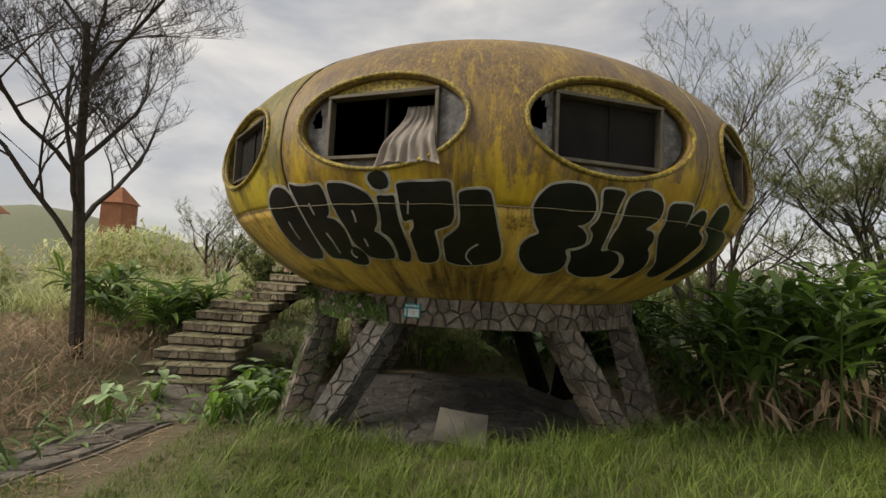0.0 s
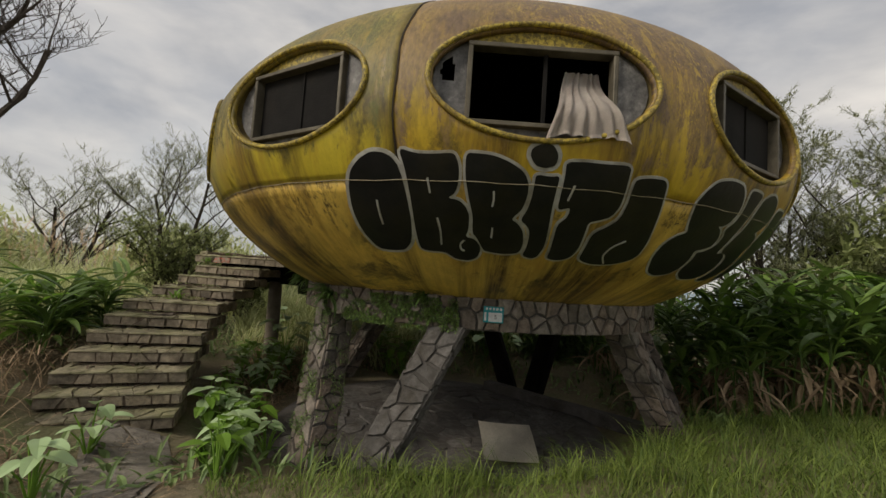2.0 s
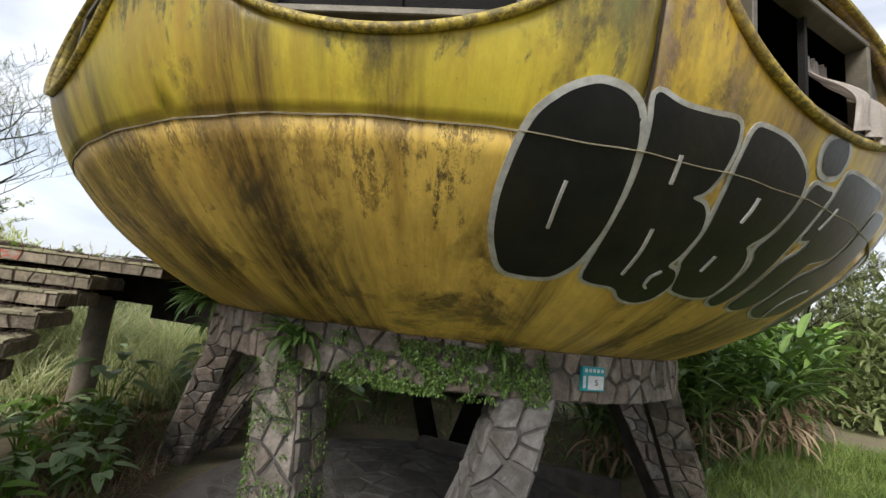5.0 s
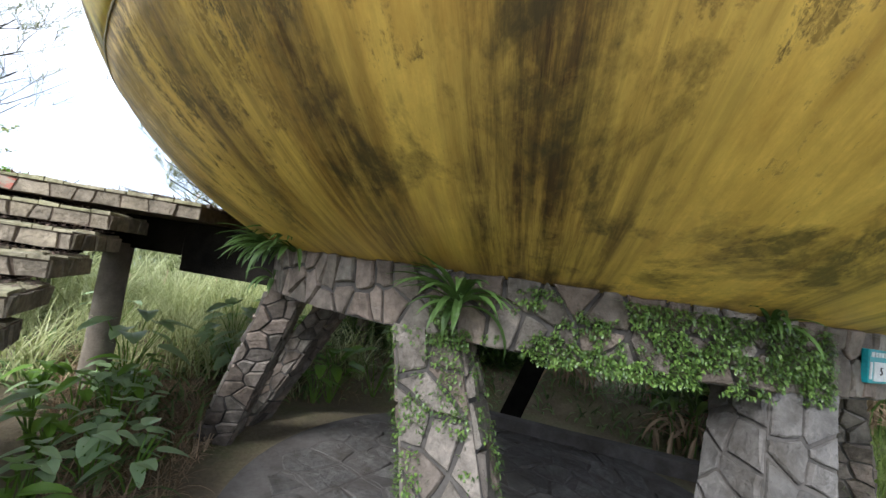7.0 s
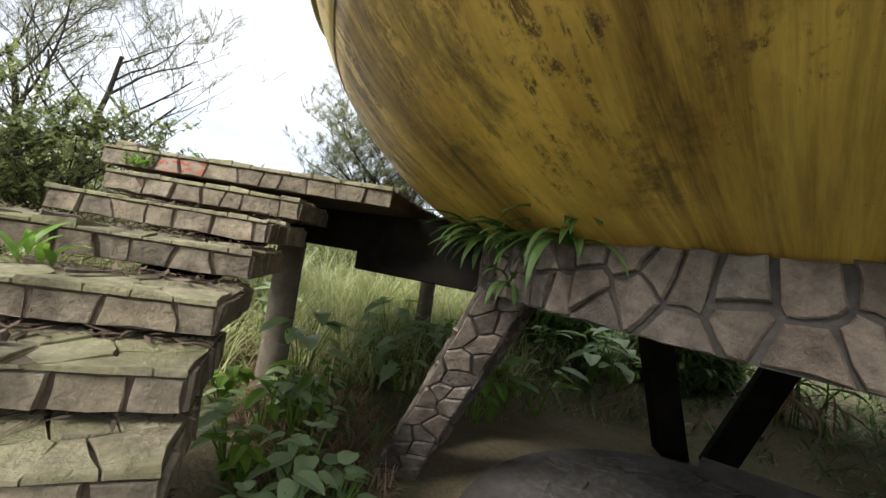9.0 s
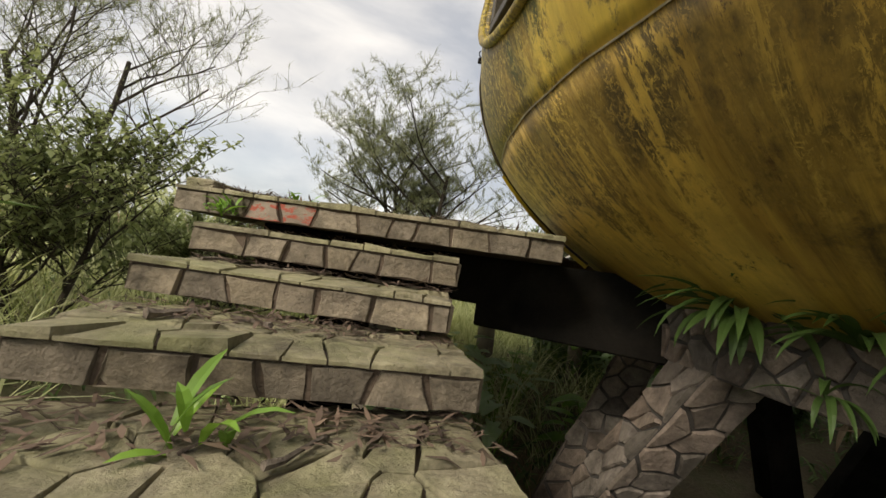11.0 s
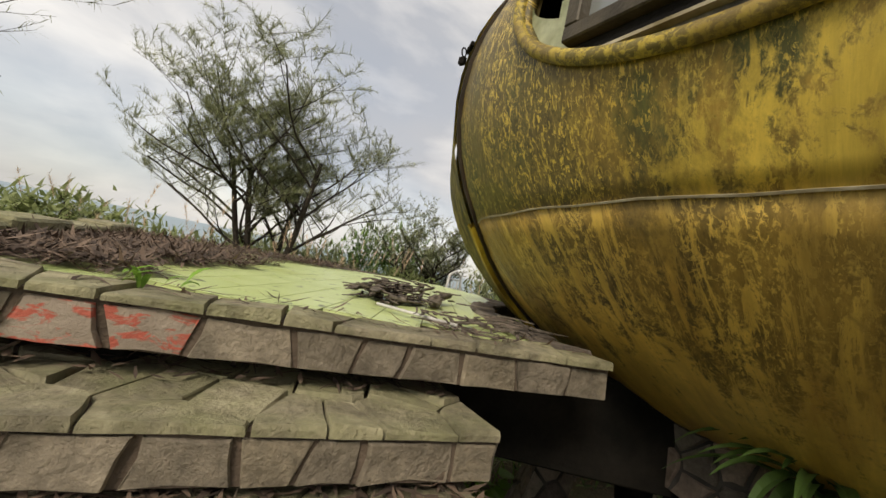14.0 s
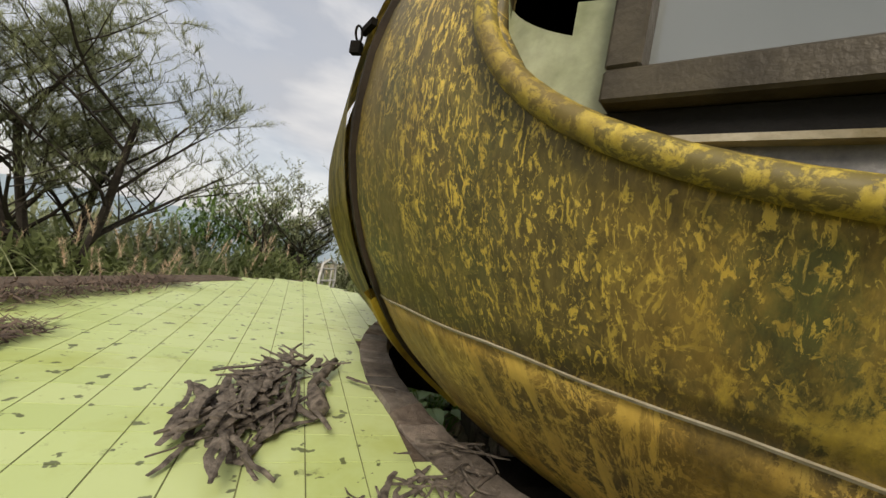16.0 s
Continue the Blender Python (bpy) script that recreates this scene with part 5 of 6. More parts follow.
# ---- trees ----
def tree(name, x, y, height, trunk_r, seed, label, needles=0, leafy=0, stems=1, spread=0.6, start=0.25, droop=0.0, mat=None, dense=1.0, levels=4, ground=None):
    r = random.Random(seed)
    z = land(x, y) if ground is None else ground
    t = thing(name, x, y, z, label, "tree")
    wood, limbs = bmesh.new(), []
    crown = Leaves()
    twigs = []

    def grow(p, d, length, radius, level, wood):
        pts, rad = [p], [radius]
        n = 5 if level < 2 else 3
        q = Vector(p)
        dd = Vector(d)
        for i in range(n):
            wob = 0.05 if level == 0 else 0.15
            dd = (dd + Vector((r.gauss(0, wob), r.gauss(0, wob), r.gauss(0.03, 0.08) - (droop if level > 1 else 0)))).normalized()
            q = q + dd * length / n
            pts.append(q.copy())
            rad.append(radius * (1 - 0.55 * (i + 1) / n))
        tube(wood, pts, rad, 8 if level == 0 else 5 if level < 3 else 3)
        if level >= levels:
            twigs.append((pts, dd))
            return
        kids = round(((8, 5, 4, 4, 4)[level]) * dense)
        for k in range(kids):
            s = start + (1 - start) * (k + r.random()) / kids if level == 0 else 0.25 + 0.75 * (k + r.random()) / kids
            i = min(n - 1, int(s * n))
            o = pts[i].lerp(pts[i + 1], s * n - i)
            yaw = r.uniform(0, 6.28)
            side = Vector((math.cos(yaw), math.sin(yaw), 0))
            nd = (dd * (1 - spread) + side * spread + Vector((0, 0, 0.25))).normalized()
            if level == 0:
                limbs.append(bmesh.new())
            grow(o, nd, length * r.uniform(0.42, 0.62), max(0.004, rad[i] * 0.5), level + 1, limbs[-1] if level == 0 else wood)

    for k in range(stems):
        yaw = 6.28 * k / stems + r.random()
        d = Vector((0.28 * math.cos(yaw) * (stems > 1), 0.28 * math.sin(yaw) * (stems > 1), 1)).normalized()
        grow(Vector((x + 0.1 * math.cos(yaw) * (stems > 1), y + 0.1 * math.sin(yaw) * (stems > 1), z - 0.1)), d, height * (0.85 if stems == 1 else r.uniform(0.6, 0.85)), trunk_r, 0, wood)
    part("trunk", wood, M_BARK, t)
    for bm in limbs:
        part("limb", bm, M_BARK, t)
    for pts, d in twigs:
        for _ in range(int(1.6 * needles * dense)):
            s = r.random() * (len(pts) - 1)
            o = pts[int(s)].lerp(pts[min(len(pts) - 1, int(s) + 1)], s % 1)
            crown.blade(tuple(o), math.atan2(d.y, d.x) + r.gauss(0, 0.8), r.uniform(-0.3, 1.3), r.uniform(0.1, 0.24), r.uniform(0.005, 0.011), r.uniform(0.2, 1.4), 2)
        for _ in range(int(leafy * dense)):
            s = r.random() * (len(pts) - 1)
            o = pts[int(s)].lerp(pts[min(len(pts) - 1, int(s) + 1)], s % 1)
            crown.blade(tuple(o), r.uniform(0, 6.28), r.uniform(-0.6, 0.9), r.uniform(0.06, 0.13), r.uniform(0.025, 0.05), 0.6, 2, "lance")
    if crown.v:
        under(new("crown", crown.make("crown", mat or M_NEEDLE)), t)
    return t


tree("bare_tree", -6.1, -0.97, 6.2, 0.098, 3, "dark bare tree with crooked twigs beside the dead grass", stems=1, spread=0.55, start=0.25, levels=5, dense=1.2)
tree("casuarina_tree", 0.45, 10.4, 5.2, 0.1, 5, "spreading casuarina with feathery grey-green crown", needles=22, stems=4, spread=0.74, start=0.42)
tree("casuarina_tree", -6.8, 8.6, 5.0, 0.08, 6, "feathery casuarina behind the reeds", needles=8, stems=2, spread=0.6, start=0.15)
tree("casuarina_tree", -9.8, 9.0, 4.4, 0.08, 7, "feathery casuarina behind the reeds", needles=8, stems=2, spread=0.6, start=0.15)
tree("leafy_tree", 6.2, 10.2, 3.8, 0.09, 8, "thin grey-green tree behind the platform", leafy=9, stems=3, spread=0.6, start=0.3)
tree("bare_tree", 7.6, 5.2, 7.5, 0.09, 9, "tall wispy tree with sparse leaves behind the house", needles=7, stems=5, spread=0.5, start=0.3)
tree("leafy_tree", 9.6, 1.0, 6.2, 0.1, 10, "bushy olive-green tree beyond the ginger", needles=16, leafy=6, stems=4, spread=0.6, start=0.1)
tree("leafy_tree", 11.8, -1.6, 5.8, 0.1, 12, "bushy olive-green tree beyond the ginger", needles=16, leafy=6, stems=4, spread=0.6, start=0.1)
tree("leafy_tree", -4.5, 6.6, 1.9, 0.03, 14, "round-leaved green bush behind the stone kerb", leafy=6, stems=3, spread=0.6, start=0.15, mat=M_BUSH)
tree("leafy_tree", -6.0, 5.4, 2.3, 0.04, 13, "young broad-leaved tree beside the platform", leafy=5, stems=3, spread=0.6, start=0.2, mat=M_BUSH)


def hedge():
    for k, (x, y, h, w) in enumerate(((-2.5, 13, 2.2, 3.5), (3, 13.5, 2.4, 4), (8, 13.5, 3.8, 4), (13, 10, 3.2, 4), (-8, 14, 2.6, 4), (-14, 10, 2.8, 4), (16, 4, 3.4, 3.5), (18, -3, 3.2, 4), (-15, 3, 2.2, 3.5), (-5.2, 11.5, 2.0, 3), (0.5, 10.2, 1.9, 3), (5, 9.8, 1.9, 3), (8.5, 7, 2.4, 2.5), (4.4, 3.4, 1.7, 1.5), (2.2, 5.0, 1.4, 1.6), (9.6, -0.8, 4.3, 2.2), (12.5, -3.6, 4.2, 2.6))):
        lv = Leaves()
        r = random.Random(k)
        z = land(x, y)
        for _ in range(7000):
            a, e = r.uniform(0, 6.28), math.asin(r.random())
            rr = r.uniform(0.55, 1.0) * (1 + 0.28 * noise.noise((3 * math.cos(a) + k, 3 * math.sin(a), 3 * e)))
            p = (x + w * rr * math.cos(e) * math.cos(a), y + w * 0.6 * rr * math.cos(e) * math.sin(a), z + h * rr * math.sin(e))
            lv.blade(p, r.uniform(0, 6.28), r.uniform(-0.4, 1.3), r.uniform(0.2, 0.5), r.uniform(0.045, 0.12), r.uniform(0.2, 1.4), 2)
        tagged(new("shrub_thicket", lv.make("shrub_thicket", M_REED if k in (4, 5, 8) else M_LEAF if k in (13, 14) else M_BUSH if k > 8 or k == 0 else M_NEEDLE if k % 2 else M_LEAF)), "dark tangled shrub thicket behind the clearing", "bush", kind="stuff")


hedge()

# ---- distance ----
M_HILL = leaf_mat("far_hill", (0.125, 0.135, 0.085), (0.15, 0.16, 0.1), 0.95, 0.0)
M_REDWALL = mottled("red_brick_far", (0.30, 0.12, 0.06), (0.42, 0.19, 0.10), 0.6, 0.9, 3)


def hill(name, points, depth, label):
    bm = bmesh.new()
    rows = []
    for x, y, h in points:
        d = Vector((x, y, 0)).normalized()
        rows.append([bm.verts.new(Vector((x, y, 0)) + d * depth * s + Vector((0, 0, -2 + (h + 2) * math.sin(math.pi / 2 * min(1, 1.6 * s)) + 0.6 * h * 0.12 * noise.noise((x * 0.05, y * 0.05, s * 4))))) for s in (0, 0.15, 0.3, 0.45, 0.6, 0.8, 1)])
    for i in range(len(rows) - 1):
        for j in range(6):
            bm.faces.new((rows[i][j], rows[i + 1][j], rows[i + 1][j + 1], rows[i][j + 1]))
    solo(name, bm, M_HILL, label, "hill", kind="structure", smooth=True)


hill("backdrop_hill", [(150 * math.cos(radians(a)), 150 * math.sin(radians(a)), 20 * math.exp(-((a - 137) / 16) ** 2) + 1.5 + 0.8 * math.sin(a * 0.7)) for a in range(105, 205, 3)], 120, "low wooded hill in the distance")

tower = thing("brick_tower", -38.5, 38.5, 0, "distant red brick tower with a pointed roof", "tower")
bm = bmesh.new()
brick(bm, -39.7, -37.3, 37.3, 39.7, -1, 8.6)
part("wall", bm, M_REDWALL, tower)
bm = bmesh.new()
q = [(-39.9, 37.1), (-37.1, 37.1), (-37.1, 39.9), (-39.9, 39.9)]
box(bm, [Vector((*c, 8.6)) for c in q], [Vector((-38.5 + (c[0] + 38.5) * 0.1, 38.5 + (c[1] - 38.5) * 0.1, 10.6)) for c in q])
part("roof", bm, M_REDWALL, tower)
hall = thing("brick_building", -58, 28, 0, "distant long building with a red roof among trees", "house")
bm = bmesh.new()
brick(bm, -66, -54, 18, 40, 0, 7)
part("wall", bm, mottled("far_plaster", (0.3, 0.27, 0.2), (0.4, 0.36, 0.28), 0.5), hall)
bm = bmesh.new()
q = [(-66.6, 17.4), (-53.4, 17.4), (-53.4, 40.6), (-66.6, 40.6)]
box(bm, [Vector((*c, 7)) for c in q], [Vector((-60 + (c[0] + 60) * 0.08, c[1], 11)) for c in q])
part("roof", bm, M_REDWALL, hall)

# ---- litter on the platform and steps ----
def stick(bm, p, yaw, length, radius, rnd, rise=0.0, flat=1.0):
    pts, rad = [], []
    q = Vector(p)
    a = yaw
    for i in range(5):
        pts.append(q.copy())
        rad.append(radius * (1 - 0.12 * i) * rnd.uniform(0.75, 1.2))
        a += rnd.gauss(0, 0.22)
        q = q + Vector((math.cos(a), math.sin(a), rise + rnd.gauss(0, 0.08))) * length / 4
    tube(bm, pts, rad, 5)
    for v in bm.verts:
        v.co.z = p[2] + (v.co.z - p[2]) * flat


def debris():
    r = random.Random(5)
    log = bmesh.new()
    stick(log, (-2.75, 2.72, 2.31), 0.75, 0.6, 0.04, r, 0.12)
    heap = thing("driftwood_pile", -2.9, 2.75, 2.27, "pile of dark rotten bark and branches on green tiles", "wood pile")
    for _ in range(150):
        u, v = r.random(), r.gauss(0, 0.09)
        p = Vector((-3.2, 2.78, 0)).lerp(Vector((-2.3, 3.05, 0)), u) + Vector((-0.3 * v, v, 0))
        pile = bmesh.new()
        stick(pile, (p.x, p.y + 0.07, 2.275 + 0.11 * r.random() * (1 - abs(v) * 3)), r.choice((0.6, 3.7)) + r.gauss(0, 0.32), *((r.uniform(0.14, 0.32), r.uniform(0.012, 0.028), r, r.gauss(0, 0.1), 0.3) if r.random() < 0.65 else (r.uniform(0.1, 0.26), r.uniform(0.004, 0.013), r, r.gauss(0, 0.1))))
        part("branch", pile, M_DEADWOOD, heap)
    for _ in range(60):
        p = Vector((-3.35, 2.25, 0)).lerp(Vector((-2.65, 2.15, 0)), r.random()) + Vector((r.gauss(0, 0.06), r.gauss(0, 0.06), 0))
        pile = bmesh.new()
        stick(pile, (p.x, p.y, 2.275 + 0.05 * r.random()), r.uniform(0, 6.28), r.uniform(0.06, 0.2), r.uniform(0.005, 0.016), r, r.gauss(0, 0.05), 0.5)
        part("branch", pile, M_DEADWOOD, heap)
    part("log", log, M_DEADWOOD, heap, "rotten log", True)
    rod = bmesh.new()
    tube(rod, [(-3.35, 2.6, 2.29), (-3.285, 2.2, 2.29)], 0.0075, 8)
    solo("white_rod", rod, M_WHITE, "thin white plastic rod on the platform edge", "rod", smooth=True)
    lit = Leaves()
    for _ in range(8600):
        u, v = r.random(), r.random()
        p = Vector((-4.75, 3.15, 0)).lerp(Vector((-3.6, 4.95, 0)), u) + Vector((1.0, -0.62, 0)).normalized() * (v ** 1.5) * (0.5 + 0.5 * u + 0.25 * noise.noise((u * 6, 0, 0)))
        if not in_deck(p):
            continue
        lit.blade((p.x, p.y, 2.272 + 0.04 * r.random()), r.uniform(0, 6.28), r.uniform(-0.25, 0.35), r.uniform(0.04, 0.15), r.uniform(0.006, 0.018), r.gauss(0, 0.6), 2, "lance")
    for _ in range(2600):
        u = r.random()
        p = Vector((-3.75, 4.85, 0)).lerp(Vector((-1.2, 5.5, 0)), u) + Vector((r.gauss(0, 0.1), r.gauss(0, 0.12) - 0.12 * (1 - u), 0))
        if in_deck(p):
            lit.blade((p.x, p.y, 2.274 + 0.05 * r.random()), r.uniform(0, 6.28), r.uniform(-0.2, 0.4), r.uniform(0.05, 0.16), r.uniform(0.006, 0.018), r.gauss(0, 0.6), 2, "lance")
    for st, o, e, b, wdt, dep, th in step_list:
        for _ in range(330):
            u, v = r.random() * wdt, dep * (0.45 + 0.55 * r.random())
            p = o + e * u + b * v * (0.8 + 0.2 * r.random())
            lit.blade((p.x, p.y, o.z + 0.03 + 0.015 * r.random()), r.uniform(0, 6.28), r.uniform(-0.2, 0.3), r.uniform(0.03, 0.12), r.uniform(0.006, 0.022), r.gauss(0, 0.5), 2, "lance")
    for _ in range(180):
        p = FR + (FL - FR) * r.random() + Vector((r.uniform(0, 0.14), r.uniform(0.02, 0.2), 0.03))
        lit.blade(tuple(p), r.uniform(0, 6.28), r.uniform(-0.2, 0.3), r.uniform(0.03, 0.14), r.uniform(0.004, 0.014), r.gauss(0, 0.5), 2, "lance")
    tagged(new("leaf_litter", lit.make("leaf_litter", M_LITTER)), "dead brown leaves and twigs on tiles and treads", "litter", kind="stuff")


def in_deck(p):
    inside = False
    n = len(outline)
    for i in range(n):
        a, b = outline[i], outline[(i + 1) % n]
        if (a.y > p.y) != (b.y > p.y) and p.x < (b.x - a.x) * (p.y - a.y) / (b.y - a.y) + a.x:
            inside = not inside
    return inside


debris()

# ---- white garden chair beyond the platform ----
CX, CY, cz = 1.86, 5.75, 1.75
chair = thing("garden_chair", CX, CY, land(CX, CY), "white tubular metal chair behind the platform", "chair")
bm = bmesh.new()
tube(bm, [(CX - 0.3, CY - 0.1, land(CX - 0.3, CY - 0.1)), (CX - 0.3, CY - 0.05, cz + 0.5), (CX - 0.22, CY - 0.02, cz + 0.75), (CX, CY, cz + 0.83), (CX + 0.22, CY + 0.02, cz + 0.75), (CX + 0.3, CY + 0.03, cz + 0.5), (CX + 0.3, CY + 0.05, land(CX + 0.3, CY + 0.05))], 0.024, 8)
part("back_frame", bm, M_WHITE, chair, smooth=True)
for dx in (-0.12, 0.12):
    bm = bmesh.new()
    tube(bm, [(CX + dx, CY - 0.01, cz + 0.25), (CX + dx, CY + 0.01, cz + 0.66)], 0.016, 6)
    part("back_bar", bm, M_WHITE, chair)
for dz in (0.25, 0.45, 0.66):
    bm = bmesh.new()
    tube(bm, [(CX - 0.28, CY - 0.03, cz + dz), (CX + 0.28, CY + 0.03, cz + dz)], 0.016, 6)
    part("back_rail", bm, M_WHITE, chair)


# ---- small weeds on stairs and platform edge ----
for k, (p, n, sz) in enumerate(((FR + (FL - FR) * 0.86 + Vector((-0.03, -0.04, -0.1)), 26, 0.12), (step_list[3][1] + step_list[3][2] * 0.8 + step_list[3][3] * 0.3 + Vector((0, 0, 0.03)), 9, 0.2), (FR + (FL - FR) * 0.7 + Vector((0.05, 0.12, 0.02)), 10, 0.1))):
    w = Leaves()
    for _ in range(n):
        w.blade(tuple(p + Vector((rng.gauss(0, 0.04), rng.gauss(0, 0.03), rng.uniform(-0.04, 0.04)))), rng.uniform(0, 6.28), rng.uniform(0.2, 1.4), sz * rng.uniform(0.6, 1.2), sz * 0.2, rng.uniform(0.5, 1.5), 4, "lance", 0.2)
    tagged(new("weed", w.make("weed", M_LEAF2)), "small green weed growing between the stones", "weed", kind="stuff")

# ---- kerb beside the slab ----
kerb = bmesh.new()
kp = [Vector((0.9, 1.2, -0.35)), Vector((1.5, 0.1, -0.35)), Vector((2.4, -1.35, -0.35))]
for i in range(2):
    a, b = kp[i], kp[i + 1]
    s = Vector((0.09, 0.03, 0))
    box(kerb, [a - s, a + s, b + s, b - s], [q + Vector((0, 0, 0.5)) for q in (a - s, a + s, b + s, b - s)])
bmesh.ops.recalc_face_normals(kerb, faces=kerb.faces)
solo("kerb", kerb, M_SLAB, "low concrete kerb at the edge of the slab", "kerb", kind="structure")

# ---- sea beyond the far trees ----
def sea_build(nt, bsdf):
    p = place(nt)
    c = ramp(nt, noise_of(nt, p, 0.02, 4), (0.3, (0.13, 0.2, 0.24)), (0.7, (0.18, 0.26, 0.3)))
    nt.links.new(c, bsdf.inputs["Base Color"])
    bump(nt, bsdf, noise_of(nt, p, 0.6, 4), 0.3, 0.2)


bm = bmesh.new()
bm.faces.new([bm.verts.new(c) for c in ((-400, 45, -2.6), (3500, 45, -2.6), (3500, 4000, -2.6), (-400, 4000, -2.6))])
solo("water", bm, material("sea_water", sea_build, 0.35), "pale grey-blue sea in the distance", "sea", kind="structure")

# ---- pale kerb along the platform's outer edge ----
bm = bmesh.new()
a, b = FL + Vector((0.1, 0.1, 0)), Vector((-3.72, 4.95, 2.25))
d = (b - a).normalized()
s = Vector((-d.y, d.x, 0)) * 0.09
for i in range(4):
    p, q = a.lerp(b, i / 4 + 0.005), a.lerp(b, (i + 1) / 4 - 0.005)
    box(bm, [p - s, p + s, q + s, q - s], [c + Vector((0, 0, 0.09 + 0.02 * (i % 2))) for c in (p - s, p + s, q + s, q - s)])
soften(bm, 0.012)
part("kerb", bm, M_TREAD, deck, "pale stone kerb")

# ---- sticks left on the steps ----
for k, (n, u, v, ang, ln, rad) in enumerate(((4, 0.55, 0.14, 2.7, 0.34, 0.022), (3, 0.62, 0.2, 0.4, 0.2, 0.012), (2, 0.75, 0.3, 2.2, 0.22, 0.012), (2, 1.15, 0.25, 0.9, 0.2, 0.02), (1, 0.8, 0.3, 2.9, 0.2, 0.01), (1, 1.2, 0.2, 0.7, 0.24, 0.012))):
    st, o, e, b, wdt, dep, th = step_list[n]
    bm = bmesh.new()
    p = o + e * u + b * v
    stick(bm, (p.x, p.y, o.z + 0.02 + rad), ang, ln, rad, rng)
    solo("fallen_branch", bm, M_DEADWOOD, "piece of dead wood lying on a stone tread", "stick", "sticks on the stairs")

# ---- flagged path to the stairs ----
path_v, path_f = [], []
PATH = [(-4.35, -0.9), (-4.05, -1.7), (-4.0, -2.5), (-4.1, -3.3), (-4.35, -4.2)]
for i in range(33):
    s = i / 32 * (len(PATH) - 1)
    k = min(len(PATH) - 2, int(s))
    x = PATH[k][0] + (PATH[k + 1][0] - PATH[k][0]) * (s - k)
    y = PATH[k][1] + (PATH[k + 1][1] - PATH[k][1]) * (s - k)
    for off in (-0.38, 0.38):
        path_v.append((x + off, y, land(x + off, y) + 0.012))
for i in range(32):
    path_f.append((2 * i, 2 * i + 1, 2 * i + 3, 2 * i + 2))
path_ob = tagged(new("path", raw(path_v, path_f, "path", mottled("trodden_earth", (0.17, 0.15, 0.12), (0.32, 0.29, 0.245), 5, 0.95, 40, 0.7, dirty=0.6))), "dirt path with worn pale flagstones", "path", kind="structure")

# ---- earth along the platform's far edge ----
edge_pts = [Vector((-3.8, 4.85, 0)), Vector((-2.62, 5.55, 0)), Vector((-1.4, 5.64, 0)), Vector((-0.25, 5.7, 0))]
for a, b in zip(edge_pts, edge_pts[1:]):
    bm = bmesh.new()
    d = (b - a).normalized()
    s = Vector((-d.y, d.x, 0)) * 0.17
    q = [a - s, a + s, b + s, b - s]
    box(bm, [c + Vector((0, 0, 2.23)) for c in q], [c + Vector((0, 0, 2.27)) for c in q])
    bmesh.ops.recalc_face_normals(bm, faces=bm.faces)
    part("earth_strip", bm, M_MUD, deck, "strip of earth and rotten leaves")
def red_build(nt, bsdf):
    p = place(nt)
    c = ramp(nt, noise_of(nt, p, 9, 6), (0.3, (0.2, 0.16, 0.12)), (0.7, (0.34, 0.28, 0.22)))
    c = blend(nt, ramp(nt, noise_of(nt, stretched(nt, p, 9, 9, 22), 1.3, 6, 0.6, 0.8), (0.5, 0.0), (0.56, 0.85)), c, (0.42, 0.075, 0.045))
    nt.links.new(c, bsdf.inputs["Base Color"])
    bump(nt, bsdf, noise_of(nt, p, 26, 7, 0.7), 0.7, 0.02)


M_REDSTONE = material("red_sprayed_stone", red_build, 0.9)


# ---- stones of plinth, stairs and platform ----
def on_ring(u, v, off):
    a = radians(118) + u / RO
    return ((RO + off) * math.cos(a), (RO + off) * math.sin(a), ZB + v)


stones(ring_beam, crazy(11.2, ZT - ZB, 0.135, 5, 0.013), on_ring, M_STONE, 0.02, seed=3, chip=0.16)
for n, (leg, lo, hi, clad) in enumerate(legs):
    for f in range(4):
        if clad == 0 or (clad == 2 and f == 0):
            continue
        i, j = f, (f + 1) % 4
        w = (lo[j] - lo[i]).length
        h = (hi[i] - lo[i]).length
        nrm = (hi[i] - lo[i]).cross(lo[j] - lo[i]).normalized()

        def on_leg(u, v, off, i=i, j=j, w=w, h=h, nrm=nrm, lo=lo, hi=hi):
            s, t = u / w, v / h
            return (lo[i] * (1 - s) + lo[j] * s) * (1 - t) + (hi[i] * (1 - s) + hi[j] * s) * t + nrm * off
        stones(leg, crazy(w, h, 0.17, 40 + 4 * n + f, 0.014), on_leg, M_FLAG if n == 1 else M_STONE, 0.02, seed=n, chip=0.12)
UPZ = Vector((0, 0, 1))
for n, (st, o, e, b, wdt, dep, th) in enumerate(step_list):
    stones(st, crazy(wdt, dep, 0.18, 100 + n, 0.006, 0.5), lambda u, v, off: o + e * u + b * (v - 0.022) + UPZ * off, M_TREAD, 0.017, "tread_stone", n, 0.006, 0.025)
    stones(st, crazy(wdt, th - 0.012, 0.2, 200 + n, 0.011, 0.44), lambda u, v, off: o + e * u - UPZ * (th - v) - b * off, M_STEP, 0.012, "riser_stone", n, 0.006, 0.09)
    stones(st, crazy(dep, th, 0.17, 300 + n, 0.02, 0.3), lambda u, v, off: o + b * u - UPZ * (th - v) - e * off, M_STEP, 0.012, "end_stone", n, 0.006)
fe = (FL - FR).normalized()
fb = Vector((-fe.y, fe.x, 0))
if fb.y < 0:
    fb = -fb
fl = (FL - FR).length
edge = crazy(fl, 0.11, 0.2, 401, 0.012, 0.42)
red = [p for p in edge if 1.5 < sum(c[0] for c in p) / len(p) < 1.95]
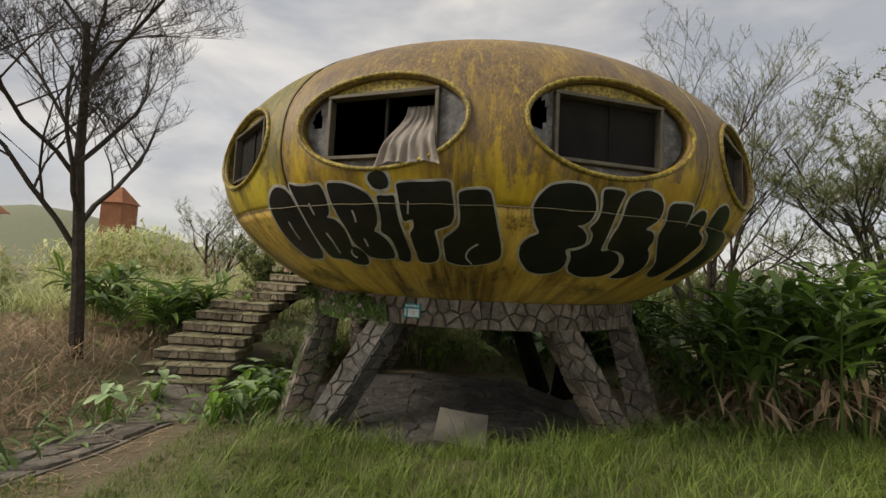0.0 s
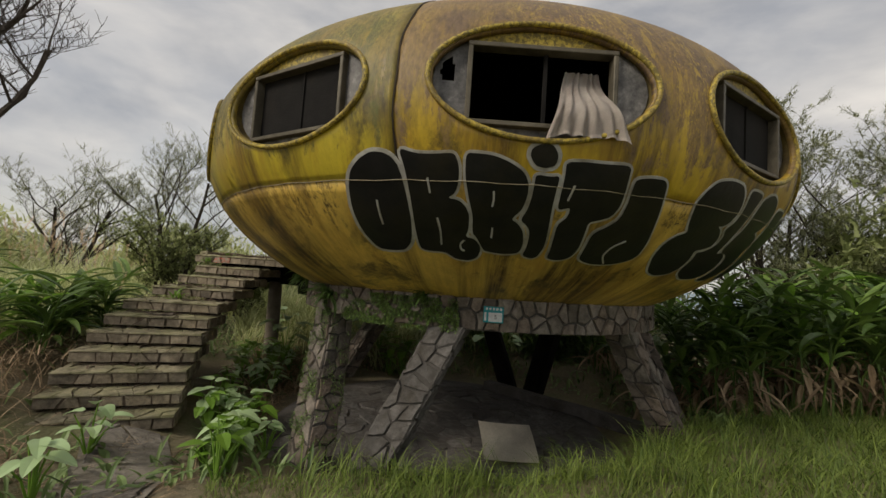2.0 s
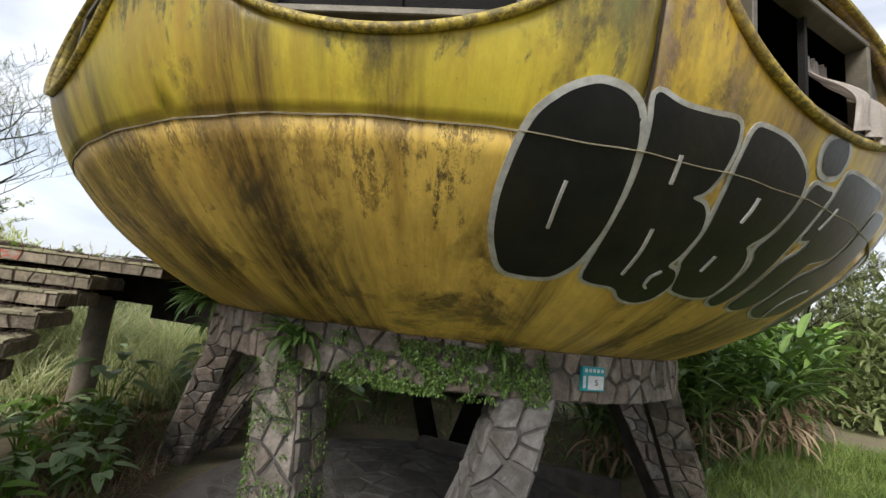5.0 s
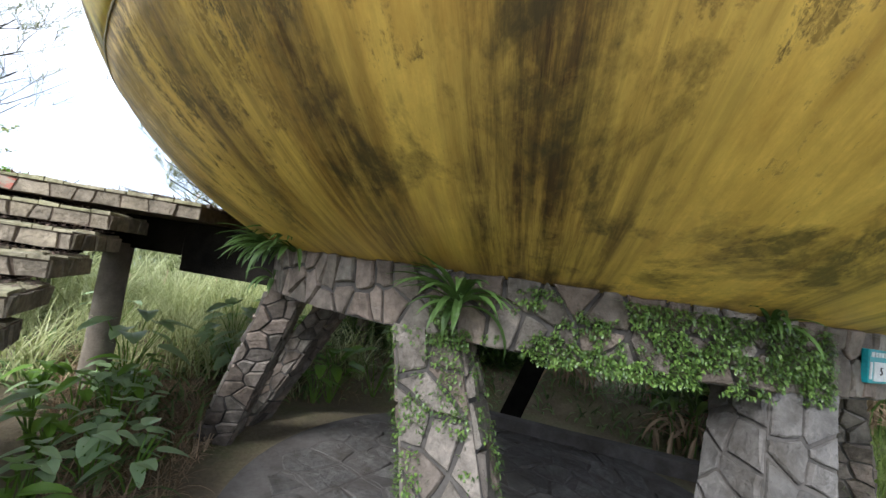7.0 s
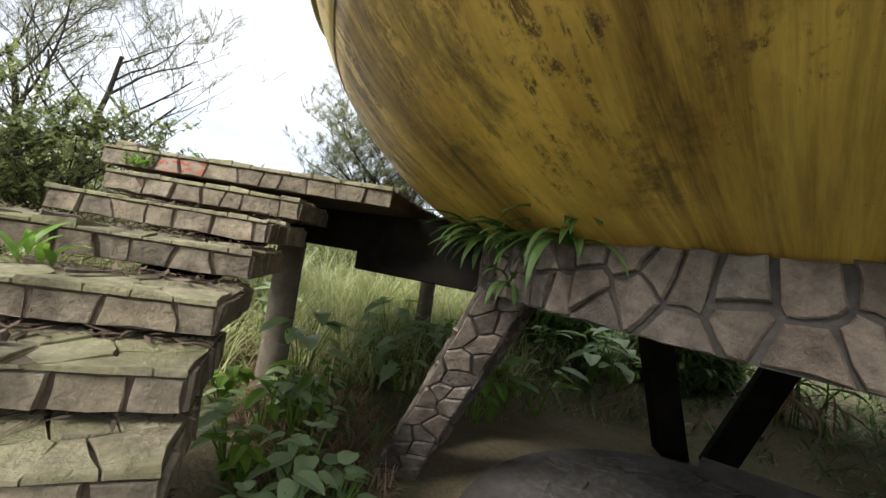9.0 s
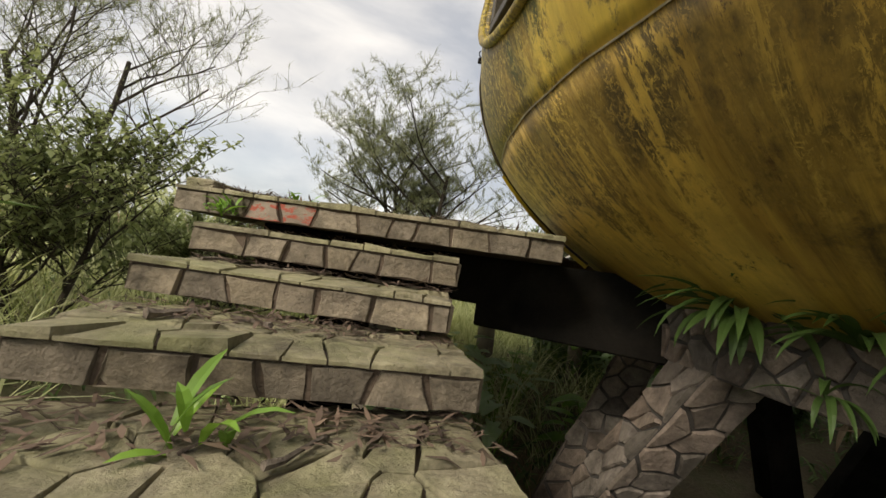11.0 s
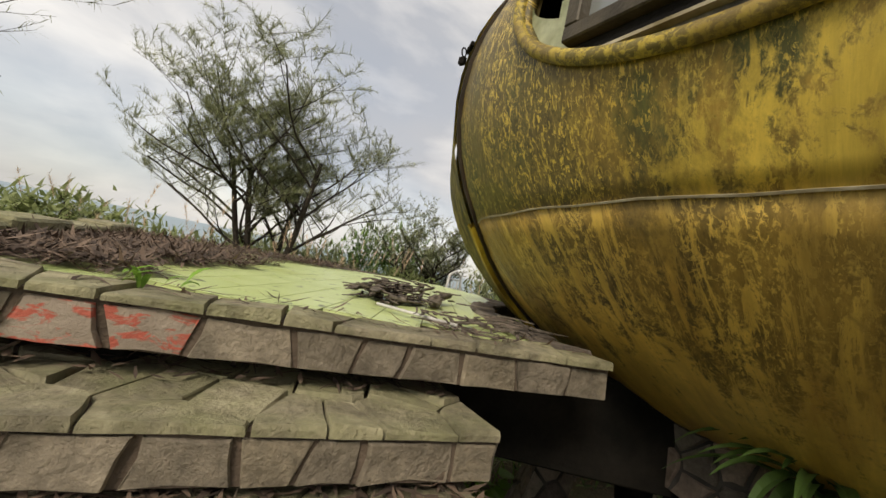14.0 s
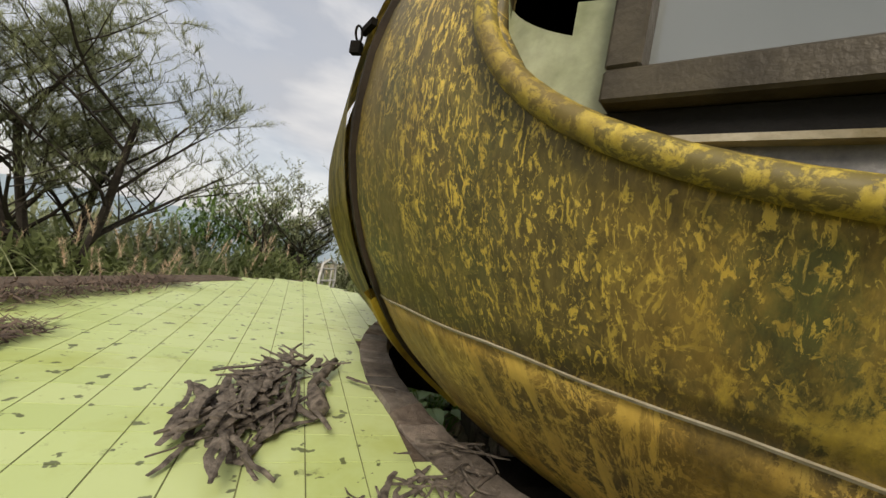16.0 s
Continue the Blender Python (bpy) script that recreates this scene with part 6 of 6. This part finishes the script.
stones(deck_slab, red, lambda u, v, off: FR + fe * u - UPZ * (0.125 - v) - fb * off, M_REDSTONE, 0.012, "edge_stone", 6, 0.006, 0.08)
stones(deck_slab, [p for p in edge if p not in red], lambda u, v, off: FR + fe * u - UPZ * (0.125 - v) - fb * off, M_STEP, 0.012, "edge_stone", 7, 0.006, 0.09)
stones(deck_slab, crazy(fl, 0.22, 0.2, 402, 0.007, 0.45), lambda u, v, off: FR + fe * u + fb * (v - 0.025) + UPZ * off, M_TREAD, 0.024, "coping_stone", 8, 0.006, 0.03)

# ---- green tiles ----
TS = 0.186
g = 0.0013
tile_me = raw([(g, g, 0), (TS - g, g, 0), (TS - g, TS - g, 0), (g, TS - g, 0), (2 * g, 2 * g, 0.014), (TS - 2 * g, 2 * g, 0.014), (TS - 2 * g, TS - 2 * g, 0.014), (2 * g, TS - 2 * g, 0.014)],
              [(4, 5, 6, 7), (0, 1, 5, 4), (1, 2, 6, 5), (2, 3, 7, 6), (3, 0, 4, 7)], "tile", M_TILE)
tu, tv = Vector((math.cos(radians(37)), math.sin(radians(37)), 0)), Vector((-math.sin(radians(37)), math.cos(radians(37)), 0))
rest_v, rest_f, made = [], [], 0
grout_v, grout_f = [], []
for j in range(15, 42):
    for i in range(-12, 30):
        o = tu * (i * TS - 0.669) + tv * (j * TS + 0.343) + Vector((0, 0, 2.25))
        quad = [o, o + tu * TS, o + tu * TS + tv * TS, o + tv * TS]
        mid = o + tu * TS / 2 + tv * TS / 2
        if min((c - FR).dot(fb) for c in quad) < 0.12:
            continue
        if not all(in_deck(c) for c in quad) or math.hypot(mid.x, mid.y) < 3.52:
            continue
        k = len(grout_v)
        grout_v += [tuple(c + UPZ * 0.0125) for c in quad]
        grout_f.append((k, k + 1, k + 2, k + 3))
        if made < 300:
            t = under(new("tile", tile_me), deck_slab)
            sx = Matrix(((tu.x, tv.x, 0, o.x), (tu.y, tv.y, 0, o.y), (0, 0, 1, 2.251), (0, 0, 0, 1)))
            t.matrix_basis = sx
            made += 1
        else:
            k = len(rest_v)
            rest_v += [tuple(c + UPZ * 0.015) for c in quad]
            rest_f.append((k, k + 1, k + 2, k + 3))
tagged(under(new("grout", raw(grout_v, grout_f, "grout", mottled("tile_grout", (0.14, 0.15, 0.06), (0.26, 0.28, 0.12), 5))), deck_slab), kind="stuff")
if rest_v:
    tagged(under(new("far_tiles", raw(rest_v, rest_f, "far_tiles", M_TILE)), deck_slab), kind="stuff")


# ---- flagstones of the slab ----
stones(slab, [p for p in crazy(5.6, 5.6, 0.36, 77, 0.02) if all(math.hypot(x - 2.2, y - 2.35) < 2.34 for x, y in p)], lambda u, v, off: (u - 2.8, v - 2.8, off), M_FLAG, 0.008, "flagstone", 9)


def on_path(u, v, off):
    s = v / 3.4 * (len(PATH) - 1)
    k = min(len(PATH) - 2, int(s))
    x = PATH[k][0] + (PATH[k + 1][0] - PATH[k][0]) * (s - k) + u - 0.33
    y = PATH[k][1] + (PATH[k + 1][1] - PATH[k][1]) * (s - k)
    return (x, y, land(x, y) + 0.012 + off)


stones(path_ob, crazy(0.66, 3.4, 0.27, 91, 0.03), on_path, M_FLAG2, 0.014, "flagstone", 12)
stones(deck_slab, crazy(3.42 * radians(50), 0.2, 0.22, 93, 0.008), lambda u, v, off: ((3.35 + v) * math.cos(radians(98) + u / 3.42), (3.35 + v) * math.sin(radians(98) + u / 3.42), 2.262 + off), M_STONE, 0.018, "coping_stone", 13, 0.012, 0.03)
